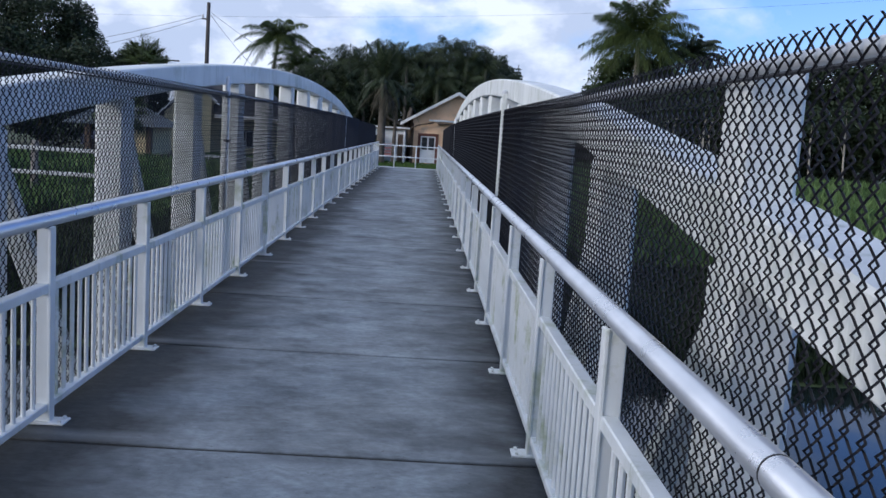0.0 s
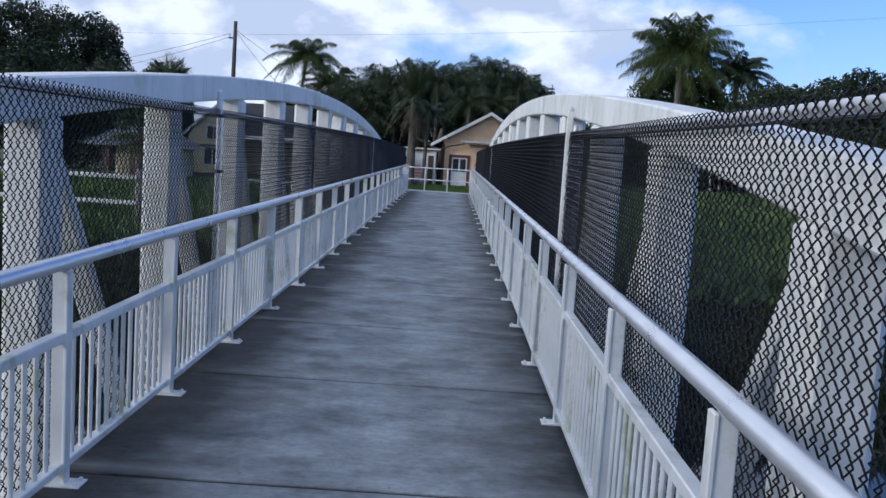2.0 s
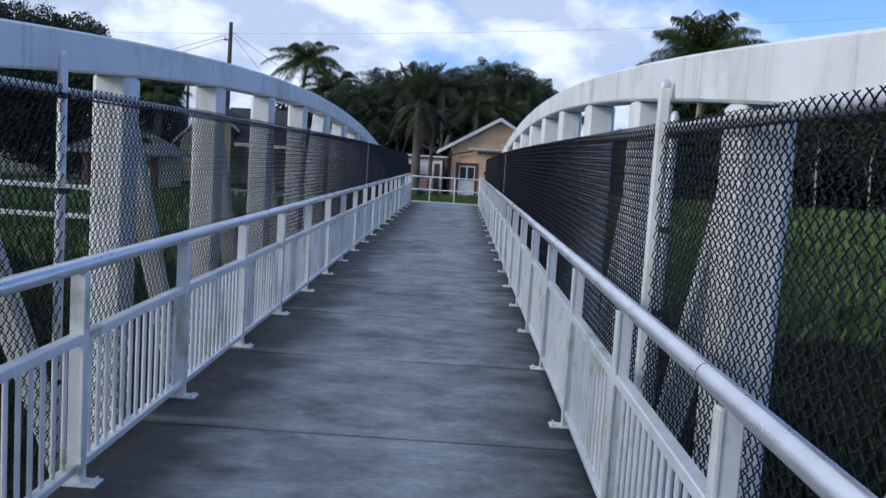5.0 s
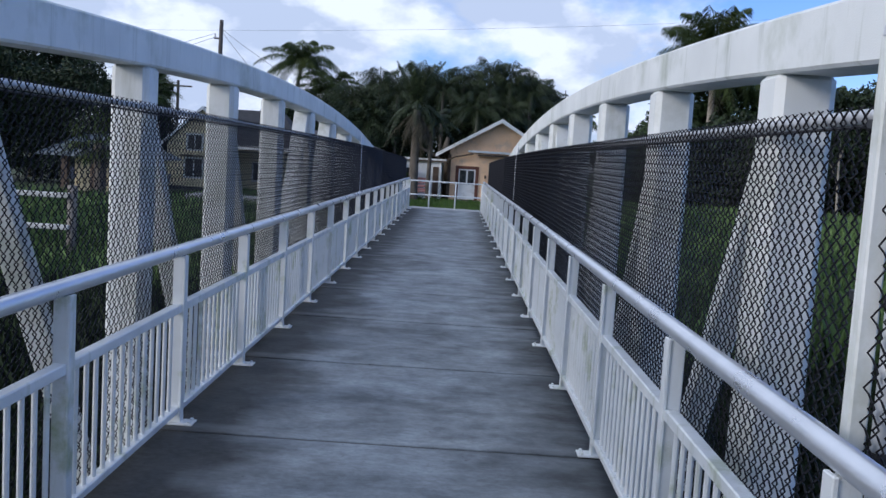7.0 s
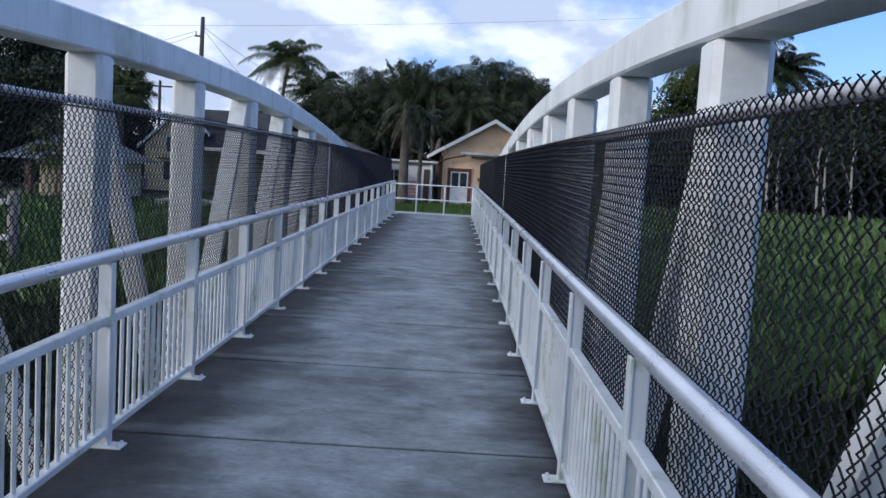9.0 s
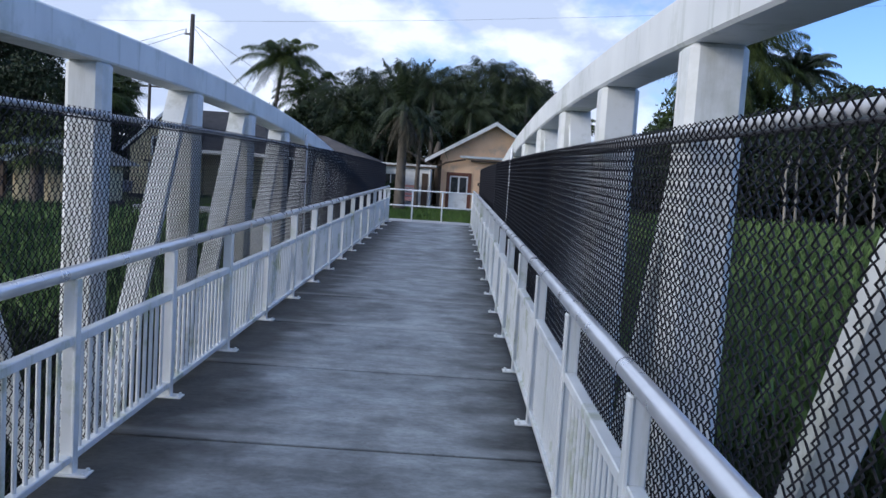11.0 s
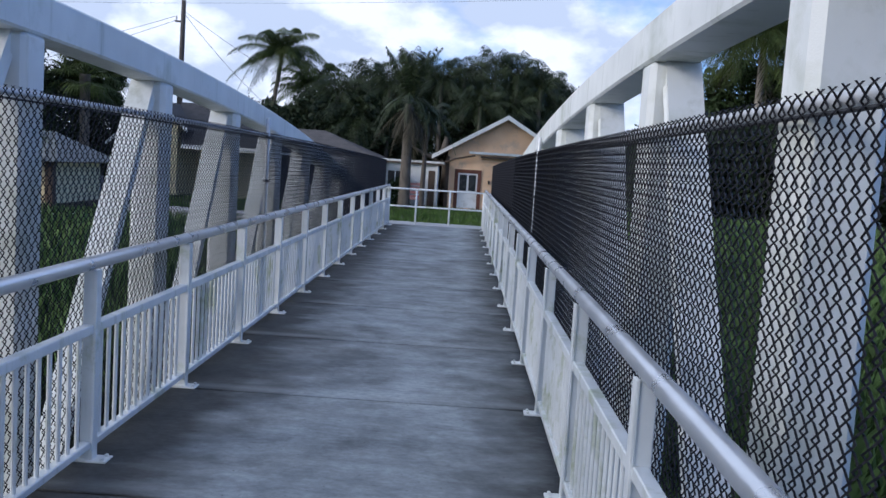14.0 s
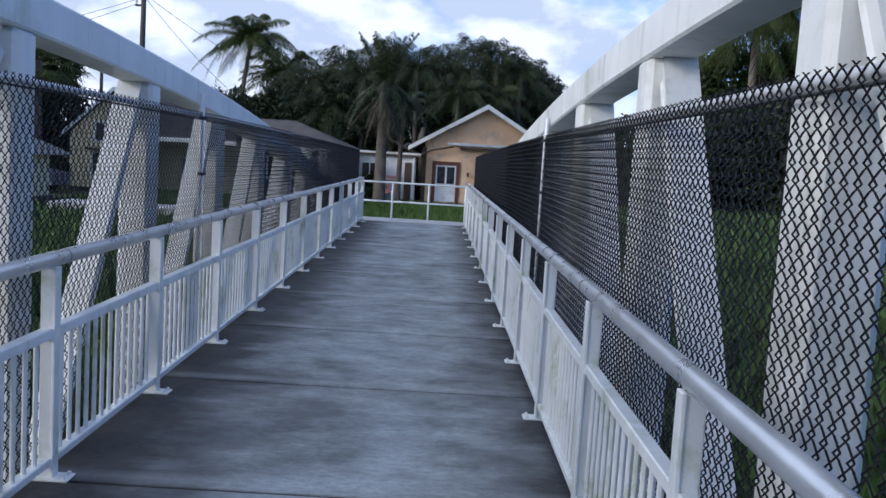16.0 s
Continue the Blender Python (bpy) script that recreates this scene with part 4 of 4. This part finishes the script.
guard_rail(-27, -8.2, 23.0, (0.38, -0.33), "white double guard rail on round timber posts")
tagged(link_mesh("low_wall", boxed(-30, -8.5, 34.3, 34.5, -1.1, -0.28, 0.02), HOUSE_WHITE), "low whitewashed wall along the road edge", "wall")
tagged(link_mesh("road", boxed(-60, -4.2, 35.5, 36.9, -0.9, -0.50), ASPHALT), "narrow asphalt road beyond the white rails", "road", kind="structure")


def parked_car(x, y, z):
    c = thing("car", "dark blue saloon car parked by the cream house", "car", (x, y, z))
    prof = [(-2.1, 0.3), (2.1, 0.3), (2.15, 0.75), (1.3, 0.88), (0.7, 1.38), (-0.9, 1.4), (-1.6, 0.95), (-2.15, 0.85)]
    prism_wall("body", prof, -0.85, 0.85, PLATE_LABEL, c)
    prism_wall("window", [(-1.35, 0.95), (1.1, 0.92), (0.66, 1.32), (-0.85, 1.34)], -0.86, 0.86, DARK_GLASS, c)
    for wx in (-1.35, 1.35):
        for wy in (-0.82, 0.82):
            part("wheel", tube(bmesh.new(), [(wx, wy - 0.1, 0.32), (wx, wy + 0.1, 0.32)], 0.32, 16), TYRE, c)


parked_car(-15.8, 46.5, -0.55)


# ---- utility pole and wires ----
def utility_pole():
    p = thing("utility_pole", "dark timber utility pole with a short crossarm", "utility pole", (-13.33, 54.2, -0.6))
    part("pole", tube(bmesh.new(), [(0, 0, -0.3), (0.03, 0, 5), (0.06, 0, 9.3)], [0.17, 0.14, 0.11], 10), POLE_WOOD, p, smooth=True)
    part("bracket", boxed(-0.32, 0.1, -0.06, 0.06, 8.25, 8.33), POLE_WOOD, p)
    part("insulator", tube(bmesh.new(), [(-0.28, 0, 8.33), (-0.28, 0, 8.55)], 0.05, 8), GALVANISED, p)
    q = thing("utility_pole", "distant thin pole with a small crossarm", "utility pole", (-18.0, 62.0, -0.6))
    part("pole", tube(bmesh.new(), [(0, 0, -0.3), (0, 0, 6.4)], [0.12, 0.09], 8), POLE_WOOD, q)
    part("crossarm", boxed(-0.9, 0.9, -0.05, 0.05, 6.0, 6.1), POLE_WOOD, q)

    def wire(a, c, sag, r, label):
        a, c = Vector(a), Vector(c)
        pts = [a.lerp(c, s) - Vector((0, 0, sag * 4 * s * (1 - s))) for s in [k / 16 for k in range(17)]]
        tagged(link_mesh("overhead_wire", tube(bmesh.new(), pts, r, 5), CABLE), label, "wire", group="overhead wires")

    wire((-13.6, 54.2, 7.95), (-28, 58, 5.0), 0.3, 0.012, "thin dark overhead wire")
    wire((-13.6, 54.2, 7.75), (-28, 58, 4.5), 0.4, 0.012, "thin dark overhead wire")
    wire((-13.25, 54.2, 8.2), (-8.0, 62, 5.0), 0.2, 0.012, "thin dark overhead wire")
    wire((-13.25, 54.2, 8.1), (-10.5, 60, 4.4), 0.2, 0.012, "thin dark overhead wire")
    wire((-45, 40.9, 5.96), (45, 40.9, 12.82), 2.31, 0.004, "thin dark overhead wire across the view")


utility_pole()

# ---- trees ----
palm(-11.3, 65.0, -0.6, 8.2, 3.25, "coconut palm with arching fronds against the sky", 11, fronds=28, hanging=16, pairs=64, wide=0.014, leaf_len=0.44, lean=(0.7, 0.0), lift=(-0.35, 1.45), droop=1.0, bark=BARK, trunk_r=0.13)
palm(-8.9, 66.5, -0.6, 6.4, 3.2, "coconut palm with drooping fronds", 12, fronds=30, hanging=8, pairs=54, wide=0.018, leaf_len=0.40, lift=(-0.3, 1.4), bark=BARK, trunk_r=0.13)
palm(-2.0, 51.8, -0.6, 4.9, 2.9, "tall palm with upright fronds and a dry skirt", 13, fronds=16, lift=(1.25, 1.54), dead=12, trunk_r=0.21, droop=0.25, leaf_len=0.36, hanging=9, bark=BARK, leaf=PALM_DARK)
palm(-1.25, 53.2, -0.6, 4.4, 1.5, "slim palm with a dry hanging skirt", 14, fronds=10, dead=9, lean=(0.1, 0), lift=(0.2, 1.4), trunk_r=0.10, hanging=8, bark=BARK, leaf=PALM_DARK)
palm(12.1, 46.5, -0.6, 8.0, 3.5, "large coconut palm with yellowing lower fronds", 15, fronds=46, dead=3, lift=(-0.5, 1.54), droop=0.7, hanging=24, pairs=68, wide=0.013, leaf_len=0.5, trunk_r=0.15)
palm(15.6, 48.0, -0.6, 7.3, 2.3, "dark coconut palm with dense fronds", 16, fronds=38, lift=(-0.5, 1.4), hanging=8, pairs=56, wide=0.020, leaf_len=0.42, leaf=PALM_DARK, bark=BARK)
palm(18.0, 47.0, -0.6, 5.9, 1.9, "smaller coconut palm with thin fronds", 17, fronds=24, lift=(-0.4, 1.4), bark=BARK, wide=0.018, leaf_len=0.42)
palm(7.6, 84.0, -0.6, 6.6, 1.8, "distant palm beyond the houses", 18, fronds=14)
palm(10.5, 80.0, -0.6, 6.0, 1.8, "distant palm beyond the houses", 19, fronds=14)
for i, (px, py, ph) in enumerate(((-6.9, 63.0, 5.8), (-5.2, 64.5, 7.0), (0.4, 64.0, 7.4), (2.2, 65.0, 8.0), (3.5, 64.5, 7.8), (-3.9, 63.0, 6.4), (1.4, 62.0, 5.6), (-0.9, 63.0, 6.8), (4.9, 64.0, 7.0), (-2.6, 65.5, 7.6), (3.2, 62.5, 5.4), (6.2, 65.0, 6.0), (-5.6, 62.0, 4.4))):
    palm(px, py, -0.6, ph, 2.5, "dark feathery palm crowded in the grove behind the houses", 30 + i, fronds=26, lift=(-0.3, 1.45), bark=BARK, trunk_r=0.11, hanging=10, leaf=PALM_DARK, wide=0.011, pairs=34)

broad_tree(-4.6, 70.0, -0.6, [(0, 0, 5.6, 2.8, 2.5, 2.2), (-2.3, 0, 4.6, 2.0, 2, 2.4), (1.6, 1, 6.8, 1.7, 1.8, 1.6), (0, -1, 3.2, 3.0, 2, 2.6)], "dense dark green tree in the grove behind the houses", 50, size=0.13, per=2100)
broad_tree(1.5, 72.0, -0.6, [(0, 0, 6.0, 3.0, 2.5, 2.5), (2.6, 0, 6.4, 2.3, 2, 2.2), (-2.2, 0, 6.7, 2.0, 2, 1.7), (0.5, -1, 3.4, 3.6, 2, 2.8)], "broad dark green tree in the grove behind the houses", 51, size=0.13, per=2100)
broad_tree(5.6, 71.0, -0.6, [(0, 0, 6.4, 2.4, 2.2, 2.5), (1.6, 0, 5.0, 1.7, 2, 2.4), (-1.0, 0, 4.0, 2.4, 2, 2.8)], "rounded dark green tree in the grove behind the houses", 52, size=0.13, per=2100)
broad_tree(-9.0, 72.0, -0.6, [(0, 0, 4.2, 3.4, 2.2, 2.4), (-3.0, 0, 3.4, 2.6, 2, 2.2)], "low dark green tree behind the dark house", 53, size=0.13, per=2100)
broad_tree(-0.5, 62.5, -0.6, [(0, 2, 3.6, 2.6, 1.2, 2.4), (3.4, 2, 3.8, 2.4, 1.2, 2.4), (-3.4, 2, 3.2, 2.4, 1.2, 2.2), (6.0, 2.5, 3.4, 1.6, 1.2, 2.4)], "dark undergrowth tree in front of the grove", 60, size=0.13, per=2000)
broad_tree(-8.0, 62.5, -0.6, [(0, 0, 3.6, 2.6, 1.2, 2.4), (-3.2, 0, 3.2, 2.2, 1.2, 2.2), (2.6, 0, 4.2, 2.0, 1.2, 2.2)], "dark undergrowth tree behind the dark house", 61, size=0.13, per=2000)
broad_tree(-2.55, 54.35, -0.6, [(0, 0, 0.7, 0.45, 0.4, 0.75), (0.25, 0, 1.1, 0.35, 0.35, 0.5)], "clipped olive shrub against the white house", 62, size=0.06, per=5000, leaf=LEAF, trunk_r=0.04)
# tall trees by the road
broad_tree(10.6, 50.5, -0.6, [(0, 0, 3.7, 1.8, 1.4, 1.3), (-2.0, 0, 3.2, 1.5, 1.2, 1.3), (2.2, 0, 3.6, 1.8, 1.4, 1.4), (0.5, 0, 1.8, 3.4, 1.4, 1.6)], "low yellow-green tree at the foot of the coconut palms", 63, size=0.11, per=1800, leaf=LEAF, trunk_r=0.14)
broad_tree(11.9, 48.6, -0.6, [(0.2, 0, 6.0, 1.9, 1.5, 1.5), (2.0, 0, 5.6, 1.8, 1.4, 1.7), (-1.0, 0, 4.4, 1.6, 1.2, 1.5), (0.4, 0, 3.6, 2.2, 1.4, 1.7), (3.6, 0, 4.2, 1.6, 1.2, 1.9)], "bushy green tree under the coconut palms", 65, size=0.11, per=2400, leaf=LEAF, trunk_r=0.14)
broad_tree(-22.6, 52.0, -0.6, [(0, 0, 7.0, 2.6, 2.6, 2.2), (-3.2, 0.5, 7.4, 2.6, 2.4, 2.2), (2.1, 0, 6.4, 1.4, 1.6, 2.3), (-1.0, 0, 4.6, 3.4, 2.4, 1.8), (-5.5, 0, 6.4, 2.2, 2, 2.6)], "tall spreading tree with dark foliage beside the road", 54)
broad_tree(-17.8, 47.0, -0.6, [(0, 0, 4.0, 2.2, 2.2, 2.0), (-2.4, 0, 3.6, 2.4, 2.0, 2.2), (-4.5, 0, 4.2, 2.2, 2, 2.6), (-1.5, -0.5, 1.8, 4.0, 1.6, 1.6)], "dark bushy tree beside the pavilion", 55)
broad_tree(-17.0, 52.5, -0.6, [(0, 0, 4.8, 1.7, 1.4, 1.6), (0.5, 0, 3.2, 1.5, 1.4, 1.6), (-1.0, 0, 3.6, 1.8, 1.4, 2.2), (0.2, 0, 1.4, 1.9, 1.3, 1.6)], "dark leafy tree beside the cream house", 64, size=0.12, per=2000, trunk_r=0.16)
broad_tree(-26.5, 44.0, -0.6, [(0, 0, 4.6, 3.6, 2.2, 3.2), (3.4, 0, 3.4, 2.8, 2, 2.4), (0, -1, 2.0, 5.0, 1.6, 2.0)], "dark bushy tree beside the road", 56)
fan_palm(-12.3, 35.0, -0.75, 2.3, 1.5, "short cabbage palm with fan leaves beside the pavilion", 57)
fan_palm(-15.1, 47.4, -0.6, 5.0, 1.9, "cabbage palm with fan leaves beside the cream house", 58)
fan_palm(-16.3, 52.0, -0.6, 5.0, 1.9, "cabbage palm with a round fan crown", 59)

# woods on the far bank
for i, (tx, ty, top, wide) in enumerate(((9.2, 40.5, 4.4, 2.4), (12.6, 42.5, 5.0, 2.8), (16.6, 43.0, 6.5, 3.0), (20.6, 43.0, 7.3, 3.2), (25.2, 42.0, 7.6, 3.4), (29.5, 40.0, 8.0, 3.6), (35.0, 37.0, 8.0, 3.8))):
    broad_tree(tx, ty, -0.6, [(0, 0, top - 1.4, wide, 2.0, 1.5), (-wide * 0.6, -0.5, top * 0.55, wide * 0.9, 1.8, top * 0.3), (wide * 0.6, -0.3, top * 0.5, wide * 0.9, 1.8, top * 0.32), (0, 0.5, top * 0.25, wide * 1.2, 1.6, top * 0.28)],
               "dense dark tree in the wood on the canal bank", 70 + i, per=1900, size=0.11)
for i, (tx, ty, th) in enumerate(((11.4, 36.6, 3.2), (11.9, 37.0, 3.4), (13.2, 36.8, 3.6), (13.5, 36.9, 3.4), (14.3, 36.6, 3.5), (16.8, 37.5, 3.6), (18.2, 37.0, 3.3), (20.0, 37.5, 3.6))):
    rng = np.random.default_rng(90 + i)
    broad_tree(tx, ty, -0.7, [(0.1, 0.4, th + 0.6, 0.9, 0.8, 0.8), (-0.4, 0.5, th - 0.3, 0.6, 0.5, 0.5)], "slender young tree with a pale bare trunk", 90 + i, per=600, size=0.10, trunk_r=0.05, bark=PALE_BARK)

# a tall araucaria-like conifer far behind the houses
def conifer(x, y, z, height, seed):
    rng = np.random.default_rng(seed)
    t = thing("tree", "distant slim conifer with level branches", "tree", (x, y, z))
    part("trunk", tube(bmesh.new(), [(0, 0, 0), (0, 0, height)], [0.16, 0.03], 8), BARK, t)
    verts, faces = [], []
    for k in range(16):
        zz = height * (0.45 + 0.55 * k / 16)
        rad = 1.3 * (1.02 - k / 16)
        for a in range(7):
            az = a * 0.9 + k * 0.5
            frond_quads(rng, (0, 0, zz), az, 0.15, rad, 0.05, 0.28, 8, 0.05, verts, faces)
    raw("crown", [tuple(v) for v in verts], faces, LEAF_DARK, t)


conifer(8.3, 74.0, -0.6, 8.3, 99)
